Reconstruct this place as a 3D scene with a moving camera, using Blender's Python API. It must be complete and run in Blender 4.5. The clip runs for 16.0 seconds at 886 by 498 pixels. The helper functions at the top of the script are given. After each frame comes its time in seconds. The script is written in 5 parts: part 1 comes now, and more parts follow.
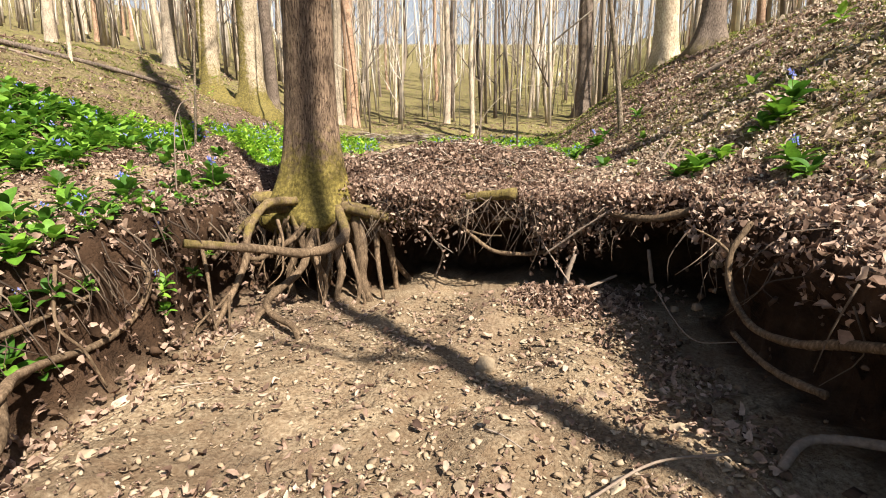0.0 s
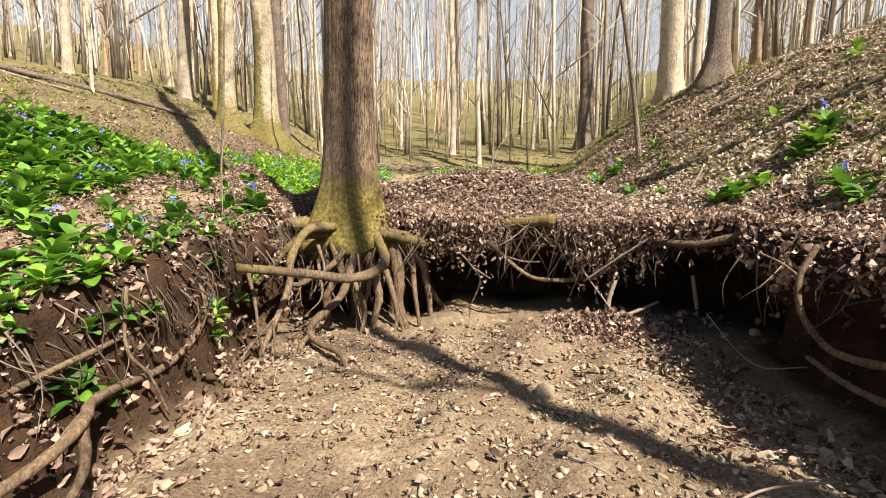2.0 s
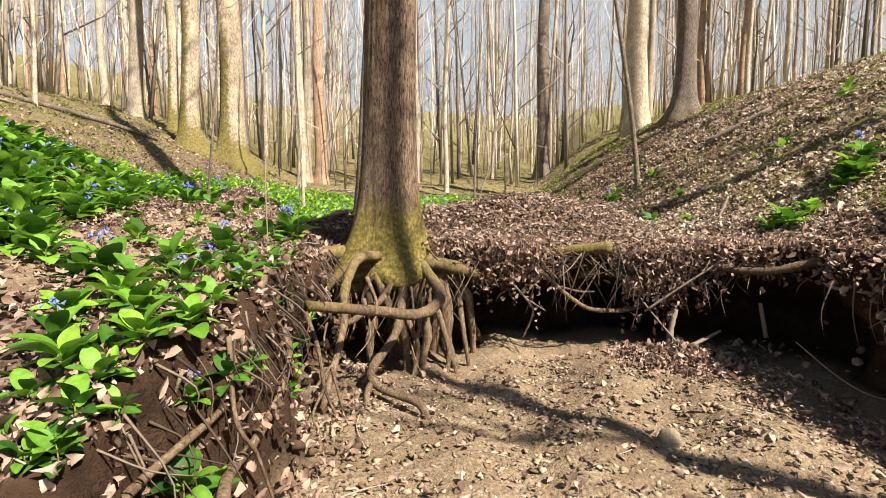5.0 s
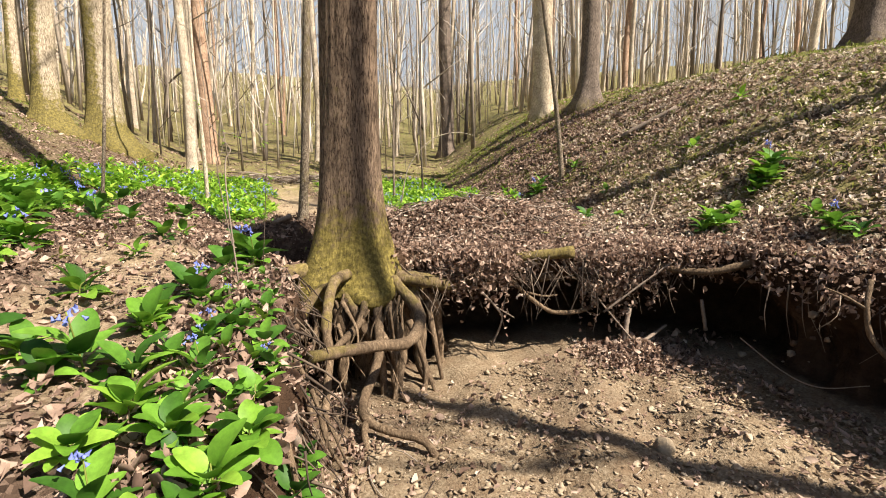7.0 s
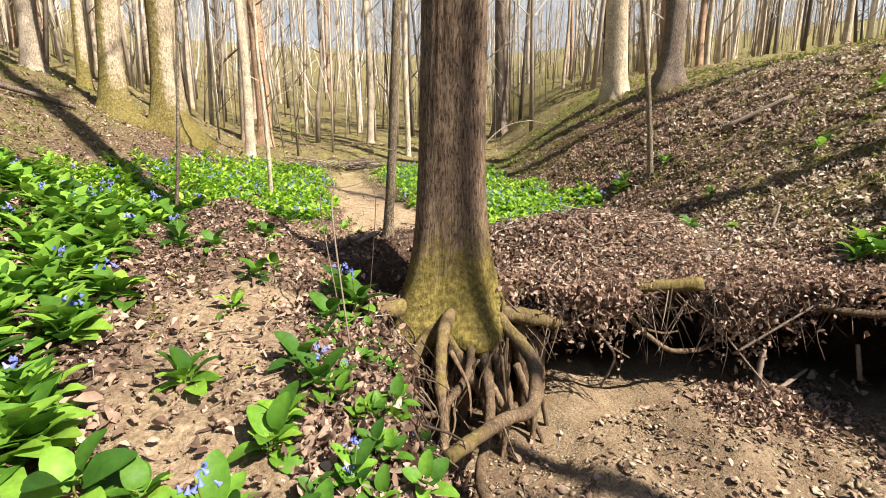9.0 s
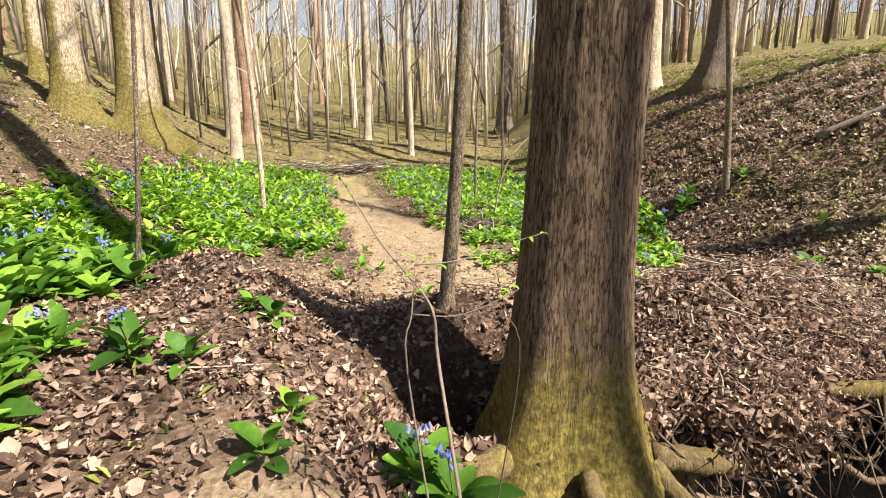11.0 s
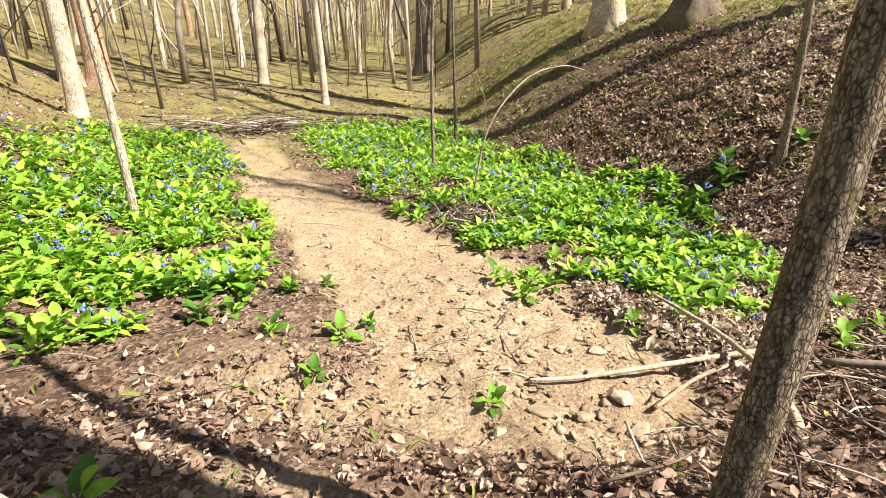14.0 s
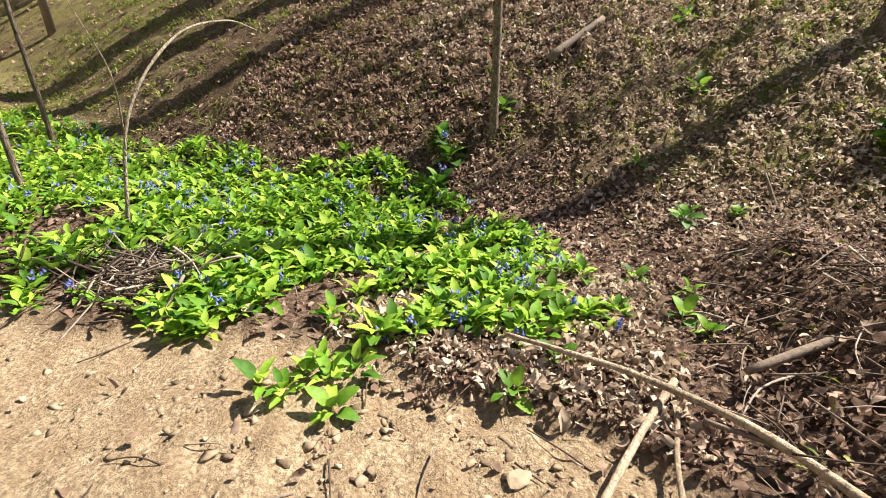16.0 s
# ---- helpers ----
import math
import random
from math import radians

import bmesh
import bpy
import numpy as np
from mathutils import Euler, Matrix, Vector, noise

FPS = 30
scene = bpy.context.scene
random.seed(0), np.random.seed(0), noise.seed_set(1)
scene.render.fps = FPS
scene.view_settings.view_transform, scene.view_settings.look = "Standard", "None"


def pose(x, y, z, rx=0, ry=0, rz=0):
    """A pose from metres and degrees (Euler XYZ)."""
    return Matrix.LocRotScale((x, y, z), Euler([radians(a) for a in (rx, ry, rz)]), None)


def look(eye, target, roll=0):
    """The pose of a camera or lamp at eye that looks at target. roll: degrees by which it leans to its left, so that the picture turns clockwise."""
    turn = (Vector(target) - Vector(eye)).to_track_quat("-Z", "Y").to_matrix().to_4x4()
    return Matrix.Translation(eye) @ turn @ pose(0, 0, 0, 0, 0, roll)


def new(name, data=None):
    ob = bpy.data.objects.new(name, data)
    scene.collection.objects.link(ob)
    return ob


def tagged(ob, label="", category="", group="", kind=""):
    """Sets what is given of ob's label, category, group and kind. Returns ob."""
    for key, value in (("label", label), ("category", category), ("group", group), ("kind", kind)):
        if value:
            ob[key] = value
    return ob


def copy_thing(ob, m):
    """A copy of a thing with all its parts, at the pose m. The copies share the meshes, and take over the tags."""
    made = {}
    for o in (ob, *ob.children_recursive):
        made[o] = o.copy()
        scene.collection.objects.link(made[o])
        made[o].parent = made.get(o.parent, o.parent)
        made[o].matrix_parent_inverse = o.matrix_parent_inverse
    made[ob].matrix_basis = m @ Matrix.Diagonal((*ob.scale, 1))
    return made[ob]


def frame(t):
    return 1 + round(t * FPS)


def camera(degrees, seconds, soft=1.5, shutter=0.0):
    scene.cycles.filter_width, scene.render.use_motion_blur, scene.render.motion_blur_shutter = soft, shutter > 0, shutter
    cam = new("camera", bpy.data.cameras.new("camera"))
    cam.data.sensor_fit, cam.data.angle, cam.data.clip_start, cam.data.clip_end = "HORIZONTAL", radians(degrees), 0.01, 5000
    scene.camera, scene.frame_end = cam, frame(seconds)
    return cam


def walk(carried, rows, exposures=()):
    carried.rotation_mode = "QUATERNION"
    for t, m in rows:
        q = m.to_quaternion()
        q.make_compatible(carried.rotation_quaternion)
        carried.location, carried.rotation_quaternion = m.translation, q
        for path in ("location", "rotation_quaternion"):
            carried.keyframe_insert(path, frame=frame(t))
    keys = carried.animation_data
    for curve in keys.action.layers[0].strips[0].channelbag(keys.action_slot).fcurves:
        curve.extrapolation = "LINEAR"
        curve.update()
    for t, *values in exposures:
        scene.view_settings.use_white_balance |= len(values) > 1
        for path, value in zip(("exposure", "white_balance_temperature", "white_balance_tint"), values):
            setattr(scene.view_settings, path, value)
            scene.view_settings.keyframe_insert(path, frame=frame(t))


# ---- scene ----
cam = camera(87.8, 16.0, soft=1.0)
METRES, EYE, TILT, LEAN, TURN = 11.0, 1.5, -11.3, 0.0, 0.0
ROWS = [
    (0.0, 0.0, 0.0, 0.0, 0.0, 0.0, 0.0),
    (0.5, -0.0052, -0.0013, 0.0008, -0.52, 0.86, 0.08),
    (1.0, -0.0153, -0.0021, -0.0012, -1.11, 2.44, 0.14),
    (1.5, -0.0274, -0.0032, -0.0001, 0.08, 3.27, -0.13),
    (2.0, -0.0454, 0.0025, -0.005, -0.53, 3.84, -0.05),
    (2.5, -0.0529, 0.0145, -0.0077, -1.81, 4.67, 0.27),
    (3.0, -0.065, 0.0176, -0.0092, -2.6, 5.42, 0.47),
    (3.5, -0.0854, 0.0185, -0.0126, -2.4, 6.36, 0.35),
    (6.0, -0.2053, 0.0861, 0.0139, -14.92, 7.21, 2.8),
    (6.5, -0.2233, 0.0937, 0.0239, -18.64, 5.12, 3.66),
    (7.0, -0.2202, 0.0869, 0.0442, -20.88, 3.24, 4.23),
    (7.5, -0.2197, 0.092, 0.0457, -19.51, 2.07, 3.89),
    (8.0, -0.224, 0.1082, 0.0464, -16.71, 1.01, 3.15),
    (8.5, -0.2362, 0.1223, 0.0742, -16.56, 1.26, 2.99),
    (9.0, -0.2554, 0.1524, 0.0983, -16.06, 0.34, 2.97),
    (11.5, -0.2892, 0.3515, 0.1797, -18.11, -1.24, 3.35),
    (12.0, -0.3084, 0.3956, 0.197, -18.56, -2.14, 3.56),
    (12.5, -0.3119, 0.4355, 0.2002, -19.77, -4.04, 3.82),
    (13.0, -0.3069, 0.4797, 0.2117, -23.44, -6.75, 4.58),
    (13.5, -0.2936, 0.5084, 0.2116, -26.53, -8.08, 5.28),
    (14.0, -0.2849, 0.5468, 0.2307, -30.06, -8.82, 5.92),
    (14.5, -0.2599, 0.5952, 0.2335, -39.0, -10.23, 7.33),
    (15.0, -0.2375, 0.6255, 0.2395, -49.28, -11.95, 8.9),
    (15.5, -0.2284, 0.6674, 0.2544, -56.83, -14.25, 9.8),
    (16.0, -0.2031, 0.7071, 0.2492, -72.78, -17.35, 11.18),
]
walk(cam, [(t, pose(0, 0, EYE, TILT, LEAN, TURN) @ pose(METRES * x, METRES * y, METRES * z, 90 + pitch, roll, yaw)) for t, x, y, z, yaw, pitch, roll in ROWS],
     [(0, 1.5), (3.5, 1.5), (7, 1.42), (9, 1.48), (12, 1.4), (12.5, 1.4), (13.5, 1.55), (14, 1.7), (14.5, 1.66), (15, 1.6), (15.5, 1.55), (16, 1.47)])

# ---- world, sun ----
SUN = Vector((0.42, -0.50, 0.757)).normalized()
world = bpy.data.worlds.new("sky")
scene.world = world
world.use_nodes = True
wn = world.node_tree.nodes
sky = wn.new("ShaderNodeTexSky")
sky.sky_type, sky.sun_disc = "NISHITA", False
sky.sun_elevation, sky.sun_rotation = math.asin(SUN.z), math.atan2(SUN.x, SUN.y)
sky.dust_density = 1.0
wn["Background"].inputs[1].default_value = 0.05
world.node_tree.links.new(sky.outputs[0], wn["Background"].inputs[0])
lamp = bpy.data.lights.new("sun", "SUN")
lamp.energy, lamp.angle, lamp.color = 5.0, radians(0.55), (1.0, 0.93, 0.83)
new("sun", lamp).matrix_world = look(SUN * 60, (0, 0, 0))


# ---- materials ----
def shader(name, rough=0.85):
    m = bpy.data.materials.new(name)
    m.use_nodes = True
    n = m.node_tree.nodes
    b = n["Principled BSDF"]
    b.inputs["Roughness"].default_value = rough
    b.inputs["Specular IOR Level"].default_value = 0.25
    return m, n, m.node_tree.links, b


def ramp(n, l, source, stops):
    r = n.new("ShaderNodeValToRGB")
    el = r.color_ramp.elements
    while len(el) < len(stops):
        el.new(0.5)
    for e, (p, c) in zip(el, stops):
        e.position, e.color = p, (*c, 1)
    l.new(source, r.inputs[0])
    return r.outputs[0]


def noise_tex(n, l, scale, detail=5, coord="Object", stretch=None):
    c = n.new("ShaderNodeTexCoord")
    t = n.new("ShaderNodeTexNoise")
    t.inputs["Scale"].default_value, t.inputs["Detail"].default_value = scale, detail
    t.inputs["Roughness"].default_value = 0.65
    if stretch:
        mp = n.new("ShaderNodeMapping")
        mp.inputs["Scale"].default_value = stretch
        l.new(c.outputs[coord], mp.inputs[0])
        l.new(mp.outputs[0], t.inputs[0])
    else:
        l.new(c.outputs[coord], t.inputs[0])
    return t.outputs[0]


def mixed(n, l, fac, a, b, mode="MIX"):
    m = n.new("ShaderNodeMix")
    m.data_type, m.blend_type = "RGBA", mode
    for v, i in ((fac, 0), (a, 6), (b, 7)):
        if isinstance(v, (int, float)):
            m.inputs[i].default_value = v
        elif isinstance(v, tuple):
            m.inputs[i].default_value = (*v, 1)
        else:
            l.new(v, m.inputs[i])
    return m.outputs[2]


def bumped(n, l, b, height, strength, distance):
    u = n.new("ShaderNodeBump")
    u.inputs["Strength"].default_value, u.inputs["Distance"].default_value = strength, distance
    l.new(height, u.inputs["Height"])
    l.new(u.outputs[0], b.inputs["Normal"])


def island(n):
    return n.new("ShaderNodeNewGeometry").outputs["Random Per Island"]


def object_random(n):
    return n.new("ShaderNodeObjectInfo").outputs["Random"]


def mat_ground():
    m, n, l, b = shader("forest_ground", 0.95)
    b.inputs["Specular IOR Level"].default_value = 0.1
    a = n.new("ShaderNodeAttribute")
    a.attribute_name = "cover"
    sep = n.new("ShaderNodeSeparateColor")
    l.new(a.outputs["Color"], sep.inputs[0])
    c = n.new("ShaderNodeTexCoord")
    v = n.new("ShaderNodeTexVoronoi")
    v.inputs["Scale"].default_value = 38
    l.new(c.outputs["Object"], v.inputs[0])
    cell = n.new("ShaderNodeSeparateColor")
    l.new(v.outputs["Color"], cell.inputs[0])
    litter = ramp(n, l, cell.outputs[0], [(0, (.025, .015, .010)), (.4, (.085, .053, .036)), (.75, (.17, .112, .08)), (1, (.26, .19, .14))])
    big = noise_tex(n, l, 1.3, 6)
    litter = mixed(n, l, ramp(n, l, big, [(.38, (0, 0, 0)), (.62, (.55, .55, .55))]), litter, (.085, .055, .036))
    fine = noise_tex(n, l, 26, 6)
    mid = noise_tex(n, l, 5, 6)
    silt = ramp(n, l, noise_tex(n, l, 38, 9), [(.32, (.12, .085, .05)), (.48, (.30, .225, .142)), (.58, (.40, .31, .20)), (.75, (.58, .48, .345))])
    silt = mixed(n, l, ramp(n, l, mid, [(.35, (0, 0, 0)), (.65, (.6, .6, .6))]), silt, (.20, .128, .072))
    # Bank earth, darkened so that the undercut's shade sits in its colour.
    shaded_dirt = ramp(n, l, mid, [(.3, (.022, .012, .007)), (.6, (.058, .033, .019)), (.8, (.115, .07, .042))])
    moss = ramp(n, l, fine, [(.3, (.075, .072, .020)), (.55, (.20, .18, .06)), (.8, (.37, .32, .15))])
    col = mixed(n, l, sep.outputs[0], litter, silt)
    col = mixed(n, l, sep.outputs[2], col, shaded_dirt)
    broken = n.new("ShaderNodeMath")
    broken.operation = "MULTIPLY"
    l.new(sep.outputs[1], broken.inputs[0])
    l.new(ramp(n, l, noise_tex(n, l, 3.1, 7), [(.38, (0, 0, 0)), (.54, (1, 1, 1))]), broken.inputs[1])
    col = mixed(n, l, broken.outputs[0], col, moss)
    l.new(col, b.inputs["Base Color"])
    h = mixed(n, l, 0.5, fine, v.outputs["Distance"])
    h = mixed(n, l, 0.5, h, noise_tex(n, l, 90, 5))
    bumped(n, l, b, h, 1.0, 0.03)
    return m


def mat_bark(name, dark, mid, light, mossy=0.0, scale=1.0, plates=0.16, edge=0.34, grain=0.55, furrowed=False):
    m, n, l, b = shader(name, 0.92)
    b.inputs["Specular IOR Level"].default_value = 0.12
    fibre = noise_tex(n, l, 34 * scale, 7, stretch=(1, 1, 0.3))
    c = n.new("ShaderNodeTexCoord")
    wander = n.new("ShaderNodeTexNoise")
    wander.inputs["Scale"].default_value, wander.inputs["Detail"].default_value = 7, 4
    l.new(c.outputs["Object"], wander.inputs["Vector"])
    shift = n.new("ShaderNodeVectorMath")
    shift.operation = "MULTIPLY_ADD"
    l.new(wander.outputs["Color"], shift.inputs[0])
    shift.inputs[1].default_value = (.025, .025, .08)
    l.new(c.outputs["Object"], shift.inputs[2])
    squash = n.new("ShaderNodeMapping")
    squash.inputs["Scale"].default_value = (1, 1, plates)
    l.new(shift.outputs[0], squash.inputs[0])
    plate = n.new("ShaderNodeTexVoronoi")
    plate.feature = "DISTANCE_TO_EDGE"
    plate.inputs["Scale"].default_value = 36 * scale
    l.new(squash.outputs[0], plate.inputs["Vector"])
    groove = ramp(n, l, plate.outputs["Distance"], [(.0, (0, 0, 0)), (.06, (.45, .45, .45)), (.16, (.85, .85, .85)), (.35, (1, 1, 1))])
    if furrowed:
        lines = n.new("ShaderNodeTexNoise")
        lines.inputs["Scale"].default_value, lines.inputs["Detail"].default_value, lines.inputs["Roughness"].default_value = 24 * scale, 6, .6
        l.new(squash.outputs[0], lines.inputs["Vector"])
        off = n.new("ShaderNodeMath")
        off.operation = "SUBTRACT"
        l.new(lines.outputs[0], off.inputs[0])
        off.inputs[1].default_value = 0.5
        size = n.new("ShaderNodeMath")
        size.operation = "ABSOLUTE"
        l.new(off.outputs[0], size.inputs[0])
        groove = ramp(n, l, size.outputs[0], [(0, (0, 0, 0)), (.022, (.4, .4, .4)), (.06, (.85, .85, .85)), (.14, (1, 1, 1))])
    healed = ramp(n, l, noise_tex(n, l, 20 * scale, 6, stretch=(1, 1, .35)), [(.4, (0, 0, 0)), (.62, (.85, .85, .85))])
    groove = mixed(n, l, healed, groove, (.8, .8, .8))
    ridge = mixed(n, l, grain, groove, fibre)
    blot = noise_tex(n, l, 2.6 * scale, 5)
    col = ramp(n, l, ridge, [(.3, dark), (.55, mid), (.75, light)])
    tint = ramp(n, l, blot, [(.3, (.62, .6, .58)), (.7, (1.25, 1.22, 1.18))])
    col = mixed(n, l, 1.0, col, tint, "MULTIPLY")
    if mossy:
        a = n.new("ShaderNodeAttribute")
        a.attribute_name = "moss"
        k = n.new("ShaderNodeMath")
        k.operation = "MULTIPLY_ADD"
        l.new(a.outputs["Fac"], k.inputs[0])
        k.inputs[1].default_value = 0.5
        l.new(noise_tex(n, l, 10, 8), k.inputs[2])
        cover = ramp(n, l, k.outputs[0], [(edge + .32, (0, 0, 0)), (edge + .58, (mossy,) * 3)])
        green = ramp(n, l, noise_tex(n, l, 24, 8), [(.3, (.045, .036, .009)), (.5, (.145, .115, .024)), (.72, (.32, .25, .062))])
        col = mixed(n, l, cover, col, green)
    vary = n.new("ShaderNodeHueSaturation")
    mr = n.new("ShaderNodeMapRange")
    mr.inputs[3].default_value, mr.inputs[4].default_value = 0.75, 1.25
    l.new(object_random(n), mr.inputs[0])
    l.new(mr.outputs[0], vary.inputs["Value"])
    l.new(col, vary.inputs["Color"])
    l.new(vary.outputs[0], b.inputs["Base Color"])
    bumped(n, l, b, ridge, 1.0, 0.022 / scale)
    return m


def mat_random(name, stops, rough=0.8, thin=0.0, by_object=False, grain=40):
    m, n, l, b = shader(name, rough)
    col = ramp(n, l, object_random(n) if by_object else island(n), stops)
    tint = ramp(n, l, noise_tex(n, l, grain, 4), [(.3, (.72, .72, .72)), (.7, (1.2, 1.2, 1.2))])
    col = mixed(n, l, 1.0, col, tint, "MULTIPLY")
    l.new(col, b.inputs["Base Color"])
    if thin:
        tr = n.new("ShaderNodeBsdfTranslucent")
        l.new(col, tr.inputs[0])
        mx = n.new("ShaderNodeMixShader")
        mx.inputs[0].default_value = thin
        l.new(b.outputs[0], mx.inputs[1])
        l.new(tr.outputs[0], mx.inputs[2])
        l.new(mx.outputs[0], n["Material Output"].inputs[0])
    else:
        bumped(n, l, b, noise_tex(n, l, grain, 5), 0.6, 0.01)
    return m


GROUND = mat_ground()
BARK_MAIN = mat_bark("furrowed_brown_bark", (.026, .017, .012), (.115, .078, .052), (.235, .168, .115), 0.85, 1.9, 0.13, 0.33, 0.5, True)
BARK_MOSS = mat_bark("pale_bark_with_moss", (.16, .12, .08), (.38, .305, .215), (.58, .49, .365), 0.9, 1.0, 0.25, 0.37)
BARK_DARK = mat_bark("dark_bark", (.05, .038, .03), (.13, .10, .08), (.24, .19, .15), 0.5, 1.2)
BARK_PALE = mat_bark("grey_tan_bark", (.19, .147, .105), (.41, .335, .25), (.60, .515, .40), 0.0, 1.0, 0.3)
BARK_RED = mat_bark("reddish_brown_bark", (.14, .085, .055), (.33, .21, .14), (.48, .34, .24), 0.3, 1.0)
BARK_ROUGH = mat_bark("lichen_blotched_bark", (.03, .022, .016), (.14, .105, .073), (.50, .43, .32), 0.7, 2.6, 0.5, 0.36, 0.7)
ROOT = mat_bark("bare_root_bark", (.05, .033, .02), (.155, .108, .068), (.30, .225, .148), 0.6, 1.4, 0.5, 0.4, 0.88)
BARE_WOOD = mat_bark("barkless_grey_wood", (.25, .19, .13), (.45, .36, .26), (.60, .51, .39), 0.0, 1.0, 1.0, 0.34, 0.92)
TWIG = mat_random("dry_twig_wood", [(0, (.05, .033, .024)), (.5, (.16, .115, .082)), (1, (.42, .35, .28))], 0.85)
DEAD = mat_random("dead_leaf", [(0, (.085, .050, .035)), (.3, (.22, .140, .098)), (.6, (.345, .235, .170)), (.88, (.45, .322, .240)), (1, (.56, .435, .33))], 0.85, 0.28, grain=30)
# Pale leaf colour, raised further to stand in for sun on the slope.
BLEACHED_LIT = mat_random("bleached_lit_leaf", [(0, (.17, .115, .075)), (.4, (.42, .32, .225)), (.8, (.62, .51, .385)), (1, (.80, .69, .54))], 0.85, 0.3, grain=30)
GREEN = mat_random("fresh_green_leaf", [(0, (.07, .175, .016)), (.5, (.225, .42, .034)), (1, (.45, .60, .075))], 0.6, 0.38, grain=25)
BROADLEAF = mat_random("deep_green_broad_leaf", [(0, (.025, .075, .010)), (.5, (.075, .18, .018)), (1, (.18, .34, .036))], 0.55, 0.3, True, 25)
BRIGHT_LEAF = mat_random("lime_green_broad_leaf", [(0, (.05, .13, .013)), (.5, (.14, .29, .026)), (1, (.26, .42, .045))], 0.55, 0.35, True, 25)
NEAR_GREEN = mat_random("mid_green_leaf", [(0, (.035, .10, .012)), (.5, (.12, .26, .025)), (1, (.25, .41, .048))], 0.6, 0.35, grain=25)
GRASS = mat_random("pale_green_shoot", [(0, (.09, .13, .018)), (.5, (.20, .235, .04)), (1, (.36, .36, .09))], 0.6, 0.3)
BLUE = mat_random("blue_violet_petal", [(0, (.12, .16, .52)), (.6, (.22, .26, .64)), (1, (.38, .34, .66))], 0.6, 0.3)
# Darker twig colour, standing in for shade on the bank and lip.
DARK_TWIG = mat_random("shaded_rootlet", [(0, (.03, .02, .014)), (.6, (.09, .062, .042)), (1, (.2, .15, .105))], 0.9)
CLOD = mat_random("earth_clod", [(0, (.045, .025, .014)), (.5, (.10, .06, .035)), (1, (.24, .175, .115))], 0.95, grain=20)
WOODS = mat_random("sunlit_woods_bark", [(0, (.08, .06, .046)), (.35, (.28, .225, .17)), (.7, (.50, .42, .33)), (1, (.76, .68, .57))], 0.9, grain=3)
STONE = mat_random("creek_stone", [(0, (.14, .098, .06)), (.5, (.26, .19, .12)), (1, (.40, .315, .215))], 0.9, grain=22)


# ---- ground shape ----
def soft(v, k):
    return k * np.logaddexp(0, v / k)


def step(v, a, b):
    t = np.clip((v - a) / (b - a), 0, 1)
    return t * t * (3 - 2 * t)


def waves(x, y, size, seed):
    """Smooth uneven field of about -1 to 1, with bumps of that size."""
    rng = np.random.RandomState(seed)
    out = 0 * x
    for i in range(7):
        a, p = rng.uniform(0, 6.28, 2)
        k = 6.28 / size * rng.uniform(0.6, 1.7)
        out = out + np.sin(k * (x * np.cos(a) + y * np.sin(a)) + p)
    return out / 3.2


def silt_mask(x, y):
    """The dry sandy creek bed above the step."""
    mid = -1.33 - 0.25 * np.sin(y * 0.55) - 0.04 * np.clip(y - 12, 0, 30)
    half = np.interp(y, [7.2, 8.2, 9.5, 12, 14.5, 17, 20], [0.4, 1.25, 1.08, 0.76, 0.55, 0.35, 0.0])
    d = half - np.abs(x - mid) - 0.45 * np.exp(-((y - 8.4) / 0.8) ** 2) * step(x - mid, 0, .5) + 0.12 * waves(x, y, 0.9, 5)
    return step(d, -0.12, 0.15) * step(y, 7.1, 7.7) * step(-y, -20, -17)


def trampled(x, y):
    """The worn footpath on the bank beside the hollow."""
    mid = np.interp(y, [2.6, 3.6, 4.6, 5.6, 6.3], [-3.35, -3.3, -3.25, -3.3, -3.4])
    bare = np.exp(-((x + 2.75) / .6) ** 2 - ((y - 8.6) / .9) ** 2) * step(waves(x, y, .7, 19), -1.0, .1)
    return 1.2 * bare + step(.55 - np.abs(x - mid) + .25 * waves(x, y, .6, 17), -.1, .35) * step(y, 2.6, 3.4) * step(-y, -6.0, -5.2)


